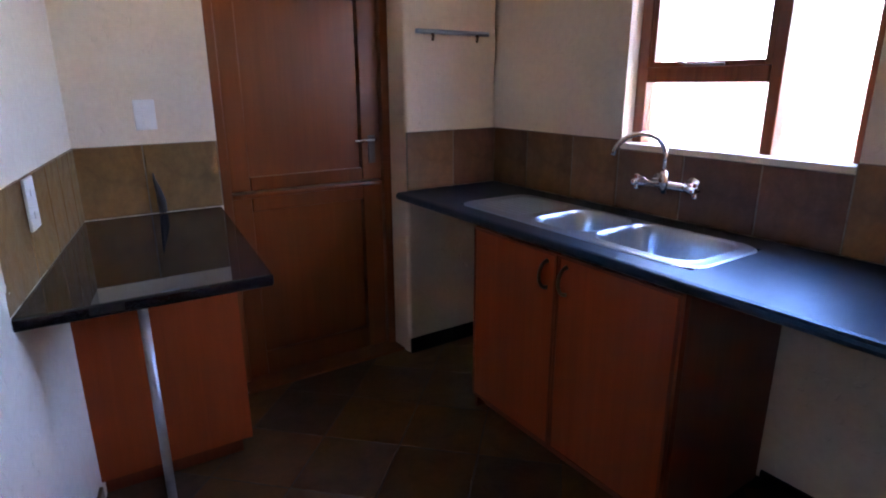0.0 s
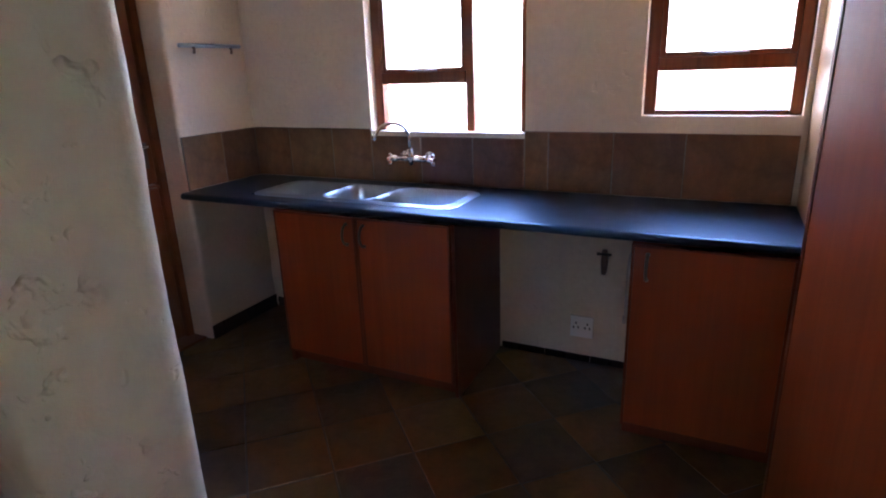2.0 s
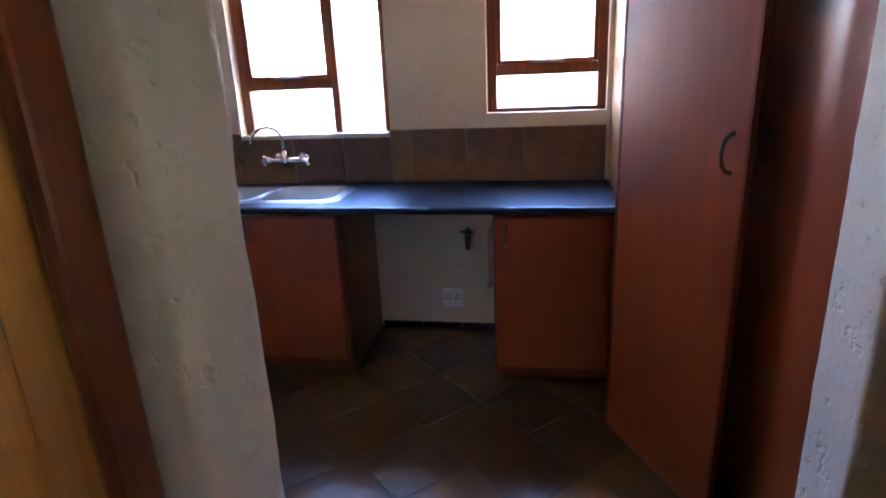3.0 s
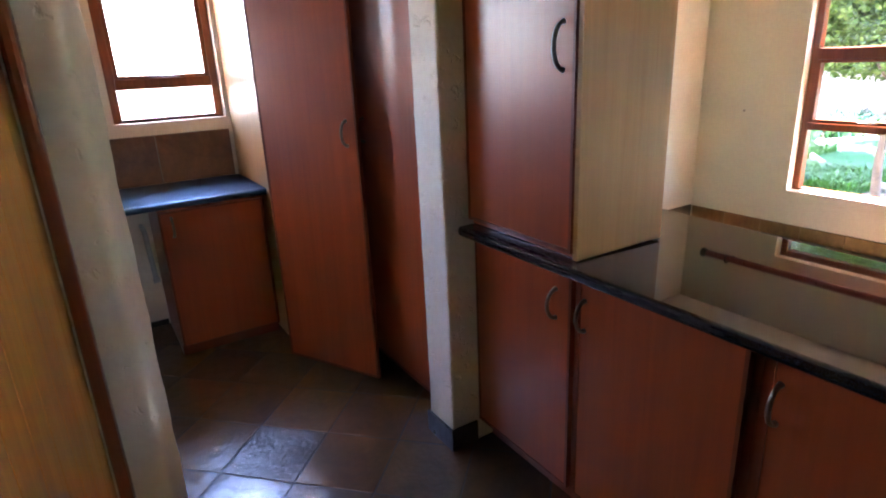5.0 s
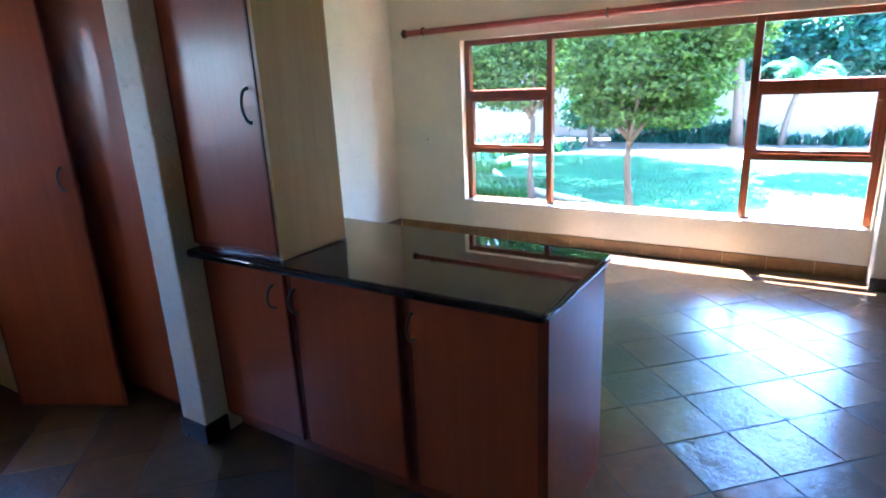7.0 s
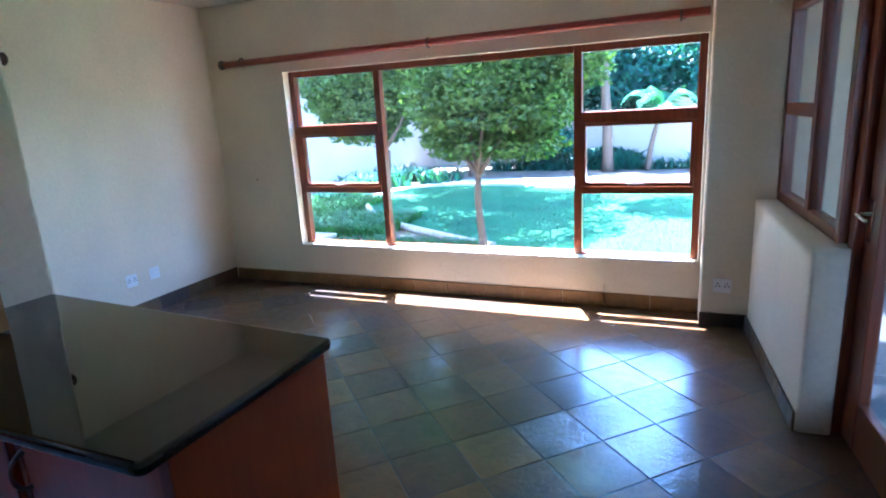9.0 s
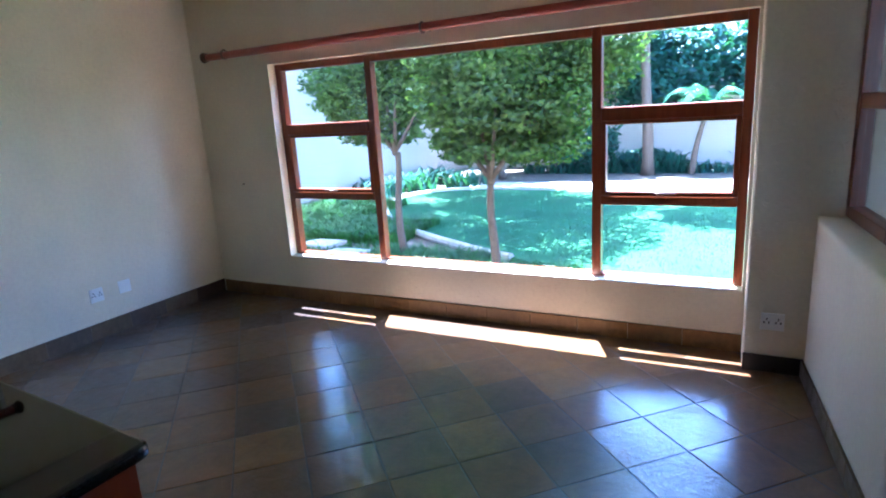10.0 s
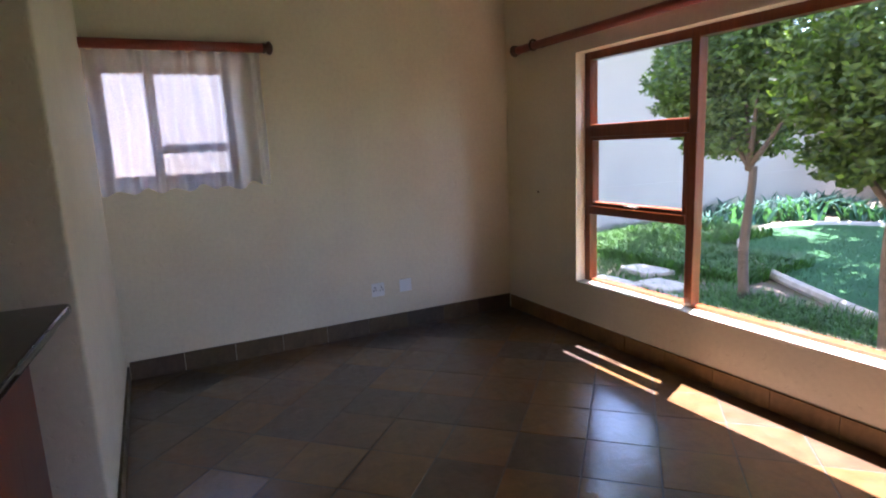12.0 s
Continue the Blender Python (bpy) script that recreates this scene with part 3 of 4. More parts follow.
# ---- handles ----
def bow_handle(parent, at, out, length=0.10, material=None, depth=0.038):
    """A bow handle that stands upright on a face; out is the way it stands off."""
    a, o = Vector(at), Vector(out)
    pts = []
    for k in range(13):
        t = math.pi * k / 12
        pts.append(a + o * (0.004 + depth * math.sin(t)) + Vector((0, 0, length / 2 * math.cos(t))))
    return part("handle", tube(pts, [0.0085 if k in (0, 12) else 0.0062 for k in range(13)], 8), material or DARK_METAL, parent, "dark bronze bow handle", True)


def panel_door(parent, x0, x1, y0, y1, z0, z1, face):
    """A veneered cupboard door with a narrow darker edging; face is the axis and side it looks along."""
    dr = part("door", boxes((x0, x1, y0, y1, z0, z1), bevel=0.002), CHERRY, parent)
    e = 0.011
    ax, sg = face
    if ax == "y":
        f0, f1 = (y1 - 0.001, y1 + 0.003) if sg > 0 else (y0 - 0.003, y0 + 0.001)
        strips = [(x0, x0 + e, f0, f1, z0, z1), (x1 - e, x1, f0, f1, z0, z1), (x0 + e, x1 - e, f0, f1, z0, z0 + e), (x0 + e, x1 - e, f0, f1, z1 - e, z1)]
    else:
        f0, f1 = (x1 - 0.001, x1 + 0.003) if sg > 0 else (x0 - 0.003, x0 + 0.001)
        strips = [(f0, f1, y0, y0 + e, z0, z1), (f0, f1, y1 - e, y1, z0, z1), (f0, f1, y0 + e, y1 - e, z0, z0 + e), (f0, f1, y0 + e, y1 - e, z1 - e, z1)]
    part("edging", boxes(*strips), CHERRY_EDGE, dr)
    return dr


# ---- island ----
TOP = 0.957
isl_poly = rounded([(-3.292, 3.08), (-1.835, 2.972), (-1.835, 3.36), (-1.607, 3.36), (-1.607, 3.772), (-3.292, 3.772)], 0.03, 5)
ob = part("island_worktop", slab(isl_poly, TOP - 0.034, TOP, 0.012, 3), GRANITE)
ob.matrix_basis = Matrix.Translation((0, 3.77, TOP)) @ pose(0, 0, 0, 0.8) @ Matrix.Translation((0, -3.77, -TOP))
tagged(ob, "polished black granite worktop on the island units", "worktop")
ISL = "cherry island units"
XS = ((-2.137, -1.608), (-2.711, -2.138), (-3.25, -2.712))
DOORS = ((-2.124, -1.612), (-2.69, -2.152), (-3.248, -2.738))
for k, (x0, x1) in enumerate(XS):
    c = thing("island_cabinet", "cherry veneered base unit with a single door under black granite", "cabinet", ISL)
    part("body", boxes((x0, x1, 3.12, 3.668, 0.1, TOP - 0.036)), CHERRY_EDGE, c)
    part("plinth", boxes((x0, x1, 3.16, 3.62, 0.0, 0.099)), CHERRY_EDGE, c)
    dr = panel_door(c, *DOORS[k], 3.67, 3.688, 0.105, TOP - 0.05, ("y", 1))
    hx = (-2.06, -2.185, -2.765)[k]
    bow_handle(dr, (hx, 3.69, 0.785), (0, 1, 0))
e = thing("island_end_panel", "cherry veneered end panel closing the island", "panel", "")
part("panel", boxes((-3.272, -3.2505, 3.11, 3.69, 0.0, TOP - 0.036), bevel=0.002), CHERRY, e)
part("edging", boxes((-3.275, -3.249, 3.6905, 3.694, 0.0, TOP - 0.036)), CHERRY_EDGE, e)

# ---- tall cupboard standing on the island ----
c = thing("dresser_cabinet", "tall cherry cupboard with a pale side standing on granite", "cabinet")
part("body", boxes((-2.145, -1.612, 3.345, 3.695, TOP + 0.001, 2.3)), CHERRY, c)
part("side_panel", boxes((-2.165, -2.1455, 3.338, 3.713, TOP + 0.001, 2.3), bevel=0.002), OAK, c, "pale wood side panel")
dr = panel_door(c, -2.143, -1.615, 3.697, 3.715, TOP + 0.02, 2.29, ("y", 1))
bow_handle(dr, (-2.1, 3.718, 1.56), (0, 1, 0), 0.125, None, 0.036)

# ---- pantry cupboard ----
c = thing("pantry_cabinet", "tall cherry corner pantry cupboard with one door ajar", "cabinet")
# the veneer's paleness here also stands for light from the window
part("side_panel", boxes((-0.43, 0.53, 4.02, 4.04, 0.0, 2.3), bevel=0.002), OAK, c, "pale wood side panel, paler for the window light on it")
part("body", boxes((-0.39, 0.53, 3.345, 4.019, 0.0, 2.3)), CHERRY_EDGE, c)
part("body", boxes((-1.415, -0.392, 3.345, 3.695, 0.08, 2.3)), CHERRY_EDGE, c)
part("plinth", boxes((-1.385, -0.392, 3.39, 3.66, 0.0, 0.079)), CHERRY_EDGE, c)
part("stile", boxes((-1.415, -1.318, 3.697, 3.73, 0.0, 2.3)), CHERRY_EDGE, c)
dr = panel_door(c, -1.315, -0.69, 3.698, 3.732, 0.075, 2.29, ("y", 1))
bow_handle(dr, (-0.80, 3.734, 1.245), (0, 1, 0), 0.11)
ajar = panel_door(c, 0.0, 0.6, -0.018, 0.0, 0.03, 2.29, ("y", 1))
ajar.matrix_basis = pose(-0.42, 4.112, 0, 0, 0, 180 + 27) @ Matrix.Diagonal((1, -1, 1, 1))
bow_handle(ajar, (0.545, 0.004, 1.25), (0, 1, 0), 0.11)

# ---- kitchen worktop run ----
CT = 0.9
SX0, SX1, SKY0, SKY1 = -0.005, 0.405, 5.385, 6.57
front = -0.1


def counter_bm():
    bm = bmesh.new()
    prof = [(0.52, CT), (front + 0.02, CT), (front + 0.008, CT - 0.003), (front + 0.002, CT - 0.01), (front, CT - 0.02), (front + 0.004, CT - 0.03), (front + 0.014, CT - 0.036), (0.52, CT - 0.036)]

    def run(y0, y1, pr):
        a = [bm.verts.new((x, y0, z)) for x, z in pr]
        b = [bm.verts.new((x, y1, z)) for x, z in pr]
        n = len(pr)
        for i in range(n):
            bm.faces.new((a[i], a[(i + 1) % n], b[(i + 1) % n], b[i]))
        bm.faces.new(a[::-1])
        bm.faces.new(b)
    y0, y1 = 4.042, 6.955
    run(y0, SKY0 + 0.012, prof)
    run(SKY1 - 0.012, y1, prof)
    fr = [(SX0 + 0.012, CT)] + prof[1:7] + [(SX0 + 0.012, CT - 0.036)]
    run(SKY0 + 0.012, SKY1 - 0.012, fr)
    run(SKY0 + 0.012, SKY1 - 0.012, [(0.52, CT), (SX1 - 0.012, CT), (SX1 - 0.012, CT - 0.036), (0.52, CT - 0.036)])
    bmesh.ops.recalc_face_normals(bm, faces=bm.faces)
    return bm


tagged(part("kitchen_worktop", counter_bm(), LAMINATE), "long dark laminate worktop with a rounded front edge", "worktop")


def rr(x, y, cx, cy, hx, hy, r):
    """Distance to a rounded rectangle, negative inside."""
    qx, qy = abs(x - cx) - hx + r, abs(y - cy) - hy + r
    return math.hypot(max(qx, 0), max(qy, 0)) + min(max(qx, qy), 0) - r


def sink_bm():
    bm = bmesh.new()
    nx, ny = 84, 220
    cx, cy, hx, hy = (SX0 + SX1) / 2, (SKY0 + SKY1) / 2, (SX1 - SX0) / 2, (SKY1 - SKY0) / 2
    bowls = ((0.205, 5.635, 0.165, 0.20), (0.205, 6.005, 0.165, 0.145))
    grid = {}
    for i in range(nx + 1):
        for j in range(ny + 1):
            x, y = SX0 + (SX1 - SX0) * i / nx, SKY0 + (SKY1 - SKY0) * j / ny
            e = rr(x, y, cx, cy, hx, hy, 0.09)
            if e > 0.004:
                continue
            z = CT + 0.004
            if e > -0.012:
                z = CT + 0.001 + 0.005 * math.sin(min(1, max(0, -e / 0.012)) * math.pi * 0.5 + 0.0)
            for bx, by, ax, ay in bowls:
                s = rr(x, y, bx, by, ax, ay, 0.085)
                if s < 0:
                    t = min(1, -s / 0.045)
                    z = CT + 0.003 - 0.145 * (t * t * (3 - 2 * t)) - 0.008 * min(1, max(0, (-s - 0.045) / 0.1))
                elif s < 0.012:
                    z = max(z, CT + 0.004 + 0.004 * math.sin(math.pi * s / 0.012))
            if y > 6.20 and rr(x, y, 0.2, 6.36, 0.16, 0.15, 0.05) < 0:
                z += 0.005 * math.sin((x - 0.04) * 2 * math.pi / 0.032) - 0.003
            grid[i, j] = bm.verts.new((x, y, z))
    for i in range(nx):
        for j in range(ny):
            q = [grid.get(k) for k in ((i, j), (i + 1, j), (i + 1, j + 1), (i, j + 1))]
            if all(q):
                bm.faces.new(q)
    bmesh.ops.recalc_face_normals(bm, faces=bm.faces)
    return bm


s = part("sink", sink_bm(), STEEL, smooth=True)
tagged(s, "stainless steel double-bowl sink with a ribbed drainer", "sink")
for y in (5.635, 6.005):
    part("drain", tube([(0.205, y, CT - 0.152), (0.205, y, CT - 0.147)], [0.035, 0.03], 20), DARK_METAL, s, "dark drain strainer", True)

UN = "cherry units under the kitchen worktop"
c = thing("sink_cabinet", "two-door cherry unit under the sink", "cabinet", UN)
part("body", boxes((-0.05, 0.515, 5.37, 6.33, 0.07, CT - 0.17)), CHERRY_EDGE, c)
part("side_panel", boxes((-0.05, 0.515, 5.352, 5.369, 0.0, CT - 0.038)), CHERRY_EDGE, c, "side panel in darker cherry than the doors")
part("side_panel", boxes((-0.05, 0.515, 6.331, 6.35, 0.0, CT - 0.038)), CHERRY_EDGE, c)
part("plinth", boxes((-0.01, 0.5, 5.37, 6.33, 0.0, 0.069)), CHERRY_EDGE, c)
for y0, y1, hy in ((5.365, 5.852, 5.805), (5.857, 6.34, 5.90)):
    dr = panel_door(c, -0.07, -0.052, y0, y1, 0.072, CT - 0.05, ("x", -1))
    bow_handle(dr, (-0.073, hy, 0.765), (-1, 0, 0))
c = thing("base_cabinet", "single-door cherry unit beside the pantry", "cabinet", UN)
part("body", boxes((-0.05, 0.515, 4.06, 4.61, 0.07, CT - 0.038)), CHERRY, c)
part("plinth", boxes((-0.01, 0.5, 4.06, 4.61, 0.0, 0.069)), CHERRY_EDGE, c)
dr = panel_door(c, -0.07, -0.052, 4.07, 4.61, 0.072, CT - 0.05, ("x", -1))
bow_handle(dr, (-0.073, 4.55, 0.765), (-1, 0, 0))

# ---- breakfast bar ----
bar = rounded([(-1.632, 6.05), (-1.012, 6.03), (-0.9, 7.088), (-1.428, 7.088)], 0.014, 4)
tagged(part("bar_worktop", slab(bar, 0.872, 0.907, 0.01, 3), GRANITE), "polished black granite bar top on a steel post", "worktop")
c = thing("bar_cabinet", "cherry veneered cupboard under the granite bar", "cabinet")
part("body", prism([(-1.527, 6.57), (-1.0, 6.55), (-0.93, 7.085), (-1.43, 7.085)], 0.08, 0.87), CHERRY, c)
part("plinth", prism([(-1.515, 6.62), (-1.03, 6.60), (-0.96, 7.08), (-1.435, 7.08)], 0.0, 0.079), CHERRY_EDGE, c)
p = thing("bar_post", "polished steel post carrying the bar top", "post", at=(-1.348, 6.085, 0))
part("tube", tube([(0, 0, 0.006), (0, 0, 0.871)], 0.0125, 16), SATIN, p, smooth=True)
part("foot", tube([(0, 0, 0.0), (0, 0, 0.006)], 0.04, 20), SATIN, p, smooth=True)

# dark mark of unknown nature, given form as a tapering solid
m = thing("dark_tile_mark", "dark tapering mark on the tiles above the bar, built as a solid", "outlet")
part("gland", tube([(-1.158, 7.074, 1.075), (-1.156, 7.072, 1.05), (-1.148, 7.071, 1.01), (-1.14, 7.071, 0.96), (-1.138, 7.072, 0.912)], [0.003, 0.006, 0.012, 0.018, 0.016], 10), BLACK, m, smooth=True)

# ---- tap ----
t = thing("tap", "chrome wall-mounted mixer tap with a swan-neck spout", "tap")
ty, tz = 5.825, 1.045
part("bridge", tube([(0.455, ty - 0.085, tz), (0.455, ty + 0.085, tz)], 0.017, 14), CHROME, t, smooth=True)
for sgn in (-1, 1):
    part("union", tube([(0.526, ty + sgn * 0.075, tz), (0.515, ty + sgn * 0.075, tz), (0.514, ty + sgn * 0.075, tz), (0.455, ty + sgn * 0.075, tz)], [0.032, 0.032, 0.015, 0.015], 16), CHROME, t, smooth=True)
    v = part("valve", tube([(0.455, ty + sgn * 0.085, tz), (0.455, ty + sgn * 0.105, tz), (0.455, ty + sgn * 0.13, tz - 0.004)], [0.016, 0.02, 0.013], 14), CHROME, t, smooth=True)
    part("knob", boxes((0.425, 0.485, ty + sgn * 0.13 - 0.011, ty + sgn * 0.13 + 0.011, tz - 0.014, tz + 0.008), (0.444, 0.466, ty + sgn * 0.13 - 0.011, ty + sgn * 0.13 + 0.011, tz - 0.034, tz + 0.028), bevel=0.006), CHROME, v)
part("spout_base", tube([(0.45, ty, tz - 0.03), (0.445, ty, tz + 0.01), (0.44, ty, tz + 0.055)], [0.014, 0.022, 0.014], 14), CHROME, t, smooth=True)
neck = [(0.44, ty, tz + 0.05)] + [(0.44 - 0.085 * (1 - math.cos(a)), ty + 0.06 * (1 - math.cos(a)) * 0.9, tz + 0.11 + 0.085 * math.sin(a)) for a in (math.pi * k / 10 for k in range(10))]
part("spout", tube(neck + [(neck[-1][0] - 0.004, neck[-1][1] + 0.003, neck[-1][2] - 0.02)], 0.0095, 12), CHROME, t, smooth=True)

# ---- wall rail ----
r = thing("utensil_rail", "short brushed steel rail on two wall brackets", "rail")
part("bar", tube([(0.0, 6.90, 1.655), (0.42, 6.90, 1.655)], 0.011, 12), STEEL, r, smooth=True)
for x in (0.085, 0.345):
    part("bracket", tube([(x, 6.97, 1.655), (x, 6.915, 1.655), (x, 6.887, 1.64), (x, 6.893, 1.615)], 0.007, 8), DARK_METAL, r, smooth=True)


# ---- sockets and switches ----
def plate(name, label, m, wdt, hgt, kind):
    """A wall plate; its local x runs along the wall, local y out of it."""
    o = thing(name, label, name.split("_")[-1])
    part("plate", boxes((-wdt / 2, wdt / 2, 0.0, 0.009, -hgt / 2, hgt / 2), bevel=0.003), WHITE_PLASTIC, o)
    if kind == "socket":
        for sx in (-0.25, 0.25):
            for a, b in ((0, 0.16), (-0.1, -0.04), (0.1, -0.04)):
                part("hole", boxes((sx * wdt + a * wdt - 0.0035, sx * wdt + a * wdt + 0.0035, 0.0088, 0.0096, b * hgt - 0.006, b * hgt + 0.006)), BLACK, o)
        for sx in (-0.3, 0.3):
            part("rocker", boxes((sx * wdt - 0.007, sx * wdt + 0.007, 0.0085, 0.012, 0.27 * hgt, 0.41 * hgt), bevel=0.001), WHITE_PLASTIC, o)
    elif kind == "switch":
        for k in (-1, 0, 1):
            part("rocker", boxes((-0.011, 0.011, 0.0085, 0.0125, k * 0.03 - 0.009, k * 0.03 + 0.009), bevel=0.002), WHITE_PLASTIC, o)
    elif kind == "bar":
        for k in (-1, 1):
            part("rocker", boxes((-0.012, 0.012, 0.0085, 0.0125, k * 0.03 - 0.01, k * 0.03 + 0.01), bevel=0.002), WHITE_PLASTIC, o)
    o.matrix_basis = m
    return o


plate("light_switch", "white three-lever light switch above the bar", pose(-1.153, 7.10, 1.306, 0, 0, 180), 0.078, 0.118, "switch")
plate("isolator_switch", "white isolator switch on the splashback tiles", pose(-1.553, 6.36, 1.118, 0, 0, -100.9) , 0.09, 0.14, "bar")
plate("wall_socket", "white double socket in the appliance gap", pose(0.535, 4.909, 0.195, 0, 0, 90), 0.118, 0.118, "socket")
plate("wall_socket", "white double socket low on the cream wall", pose(0, 1.22, 0.338, 0, 0, 90), 0.105, 0.105, "socket")
plate("wall_socket", "white blank plate low on the cream wall", pose(0, 0.99, 0.342, 0, 0, 90), 0.10, 0.10, "blank")
plate("wall_socket", "white double socket on the pier beside the window", pose(-4.517, 0.237, 0.3, 0, 0, 0), 0.115, 0.10, "socket")

# stop valve in the appliance gap
v = thing("stop_valve", "dark stop valve with a lever on the wall", "valve")
part("stub", tube([(0.535, 4.8, 0.59), (0.46, 4.8, 0.59)], 0.012, 10), DARK_METAL, v, smooth=True)
part("body", tube([(0.465, 4.8, 0.645), (0.465, 4.8, 0.59), (0.465, 4.8, 0.535), (0.462, 4.803, 0.52)], [0.012, 0.018, 0.014, 0.011], 12), DARK_METAL, v, smooth=True)
part("lever", boxes((0.44, 0.452, 4.765, 4.835, 0.622, 0.634), bevel=0.003), BLACK, v)

# bent grey waste pipe beside the base unit
v = thing("waste_pipe", "bent grey plastic waste pipe beside the base unit", "pipe")
part("pipe", tube([(0.53, 4.66, 0.66), (0.36, 4.66, 0.665), (0.325, 4.66, 0.65), (0.312, 4.66, 0.61), (0.27, 4.655, 0.42), (0.262, 4.654, 0.395)], 0.014, 10), PIPE_GREY, v, smooth=True)
part("collar", tube([(0.267, 4.655, 0.405), (0.258, 4.653, 0.375)], 0.019, 12), PIPE_GREY, v, smooth=True)

# plug in the dining wall
tagged(part("wall_plug", tube([(-0.42, 0.001, 1.02), (-0.42, 0.008, 1.02)], 0.008, 8), DARK_METAL), "small dark plug in the cream wall", "plug")


# ---- curtain rods and curtain ----
def finial(parent, at, axis):
    a, o = Vector(at), Vector(axis)
    pts = [a, a + o * 0.012, a + o * 0.014, a + o * 0.022, a + o * 0.03, a + o * 0.045, a + o * 0.058, a + o * 0.066]
    part("finial", tube(pts, [0.031, 0.036, 0.026, 0.028, 0.04, 0.044, 0.032, 0.01], 16), DARK_WOOD_AND_SHADE, parent, "dark turned wooden finial", True)


r = thing("curtain_rod", "long red-brown wooden curtain rod above the garden window", "curtain rod", "curtain rods")
part("pole", tube([(-4.36, 0.08, 2.112), (-0.29, 0.08, 2.092)], 0.029, 16), ROD_WOOD, r, smooth=True)
finial(r, (-0.29, 0.08, 2.092), (1, 0, 0))
for x in (-2.36, -0.5, -4.2):
    b = part("bracket", tube([(x, 0.0, 2.10), (x, 0.05, 2.10)], [0.022, 0.014], 12), DARK_WOOD_AND_SHADE, r, smooth=True)
    part("ring", tube([(x + 0.015, 0.08 + 0.034 * math.cos(a), 2.1 + 0.034 * math.sin(a)) for a in (2 * math.pi * k / 16 for k in range(16))], 0.008, 8, True), DARK_WOOD_AND_SHADE, b, smooth=True)
r = thing("curtain_rod", "short red-brown wooden curtain rod above the small window", "curtain rod", "curtain rods")
part("pole", tube([(-0.09, 2.955, 2.072), (-0.09, 1.935, 2.076)], 0.031, 16), ROD_WOOD, r, smooth=True)
finial(r, (-0.09, 1.935, 2.076), (0, -1, 0))
part("bracket", tube([(0.0, 1.98, 2.076), (-0.065, 1.98, 2.076)], [0.02, 0.013], 12), DARK_WOOD_AND_SHADE, r, smooth=True)


def curtain_bm():
    bm = bmesh.new()
    ny, nz = 180, 30
    grid = []
    for i in range(ny + 1):
        u = i / ny
        col = []
        for j in range(nz + 1):
            v = j / nz
            y = 1.955 + u * 0.993 + 0.012 * noise.noise((u * 9, v * 2, 3))
            z = 2.045 - v * (0.84 + 0.02 * noise.noise((u * 6, 0, 9)) + 0.015 * math.sin(u * 40)) + 0.012 * math.sin(u * 70) * (1 - v) * 0.6
            x = -0.075 + (0.022 + 0.008 * v) * math.sin(u * 62 + 2.2 * noise.noise((u * 7, v, 0))) + 0.012 * noise.noise((u * 14, v * 1.5, 5))
            col.append(bm.verts.new((x, y, z)))
        grid.append(col)
    for i in range(ny):
        for j in range(nz):
            bm.faces.new((grid[i][j], grid[i + 1][j], grid[i + 1][j + 1], grid[i][j + 1]))
    return bm


tagged(part("sheer_curtain", curtain_bm(), SHEER, smooth=True), "gathered white sheer net curtain over the small window", "curtain")


# ---- outdoors ----
GZ = -0.18
structure("ground", boxes((-120, 120, -150, 120, GZ - 0.3, GZ)), EARTH, "garden soil")
def smooth_line(pts, k=6):
    """A soft curve through points."""
    out = []
    n = len(pts)
    for i in range(n - 1):
        p0, p1, p2, p3 = (Vector(pts[max(0, min(n - 1, i + d))]) for d in (-1, 0, 1, 2))
        for m in range(k):
            t = m / k
            out.append(tuple(0.5 * (2 * p1 + (p2 - p0) * t + (2 * p0 - 5 * p1 + 4 * p2 - p3) * t * t + (3 * p1 - p0 - 3 * p2 + p3) * t ** 3)))
    return out + [tuple(pts[-1])]


edge_line = smooth_line([(-2.6, -7.2), (-0.46, -7.5), (1.0, -7.35), (1.7, -6.5), (1.55, -5.35), (0.95, -4.4), (0.1, -3.5), (-1.32, -2.6), (-2.05, -2.25)])
structure("lawn", prism([(-9.5, -8.6)] + edge_line + [(-3.0, -1.9), (-3.6, -1.2), (-9.5, -1.0)], GZ - 0.05, GZ + 0.05), LAWN, "green mown lawn with a curved edge")
e = thing("lawn_edging", "pale curved stone edging round the lawn", "edging")
part("edging_run", tube([(x, y, GZ + 0.05) for x, y in edge_line], 0.055, 8), STONE, e)
structure("sand_path", prism([(-9.5, -9.9), (-9.5, -8.66), (-2.6, -7.47), (-0.46, -7.78), (1.0, -7.6), (1.2, -8.6), (-3, -9.0)], GZ - 0.05, GZ + 0.035), SAND, "pale sandy path behind the lawn")
structure("garden_wall_east", boxes((2.982, 2.999, -12.0, 3.2, GZ - 0.1, 0.62), (3.0, 3.25, -12.0, 3.2, GZ - 0.1, 3.2), (3.0, 3.25, 3.2, 9.0, GZ - 0.1, 1.5)), GARDEN_WALL, "pale plastered garden wall")
# unseen pale sheet added to throw more daylight into the kitchen
structure("yard_paving", boxes((0.79, 3.0, 3.2, 9.0, GZ - 0.1, GZ + 0.03)), STONE, "pale yard paving, unseen and added to bounce light")
structure("garden_wall_south", boxes((-22.0, 3.25, -12.25, -12.001, GZ - 0.1, 2.1)), GARDEN_WALL, "pale plastered garden wall")
rng = random.Random(5)


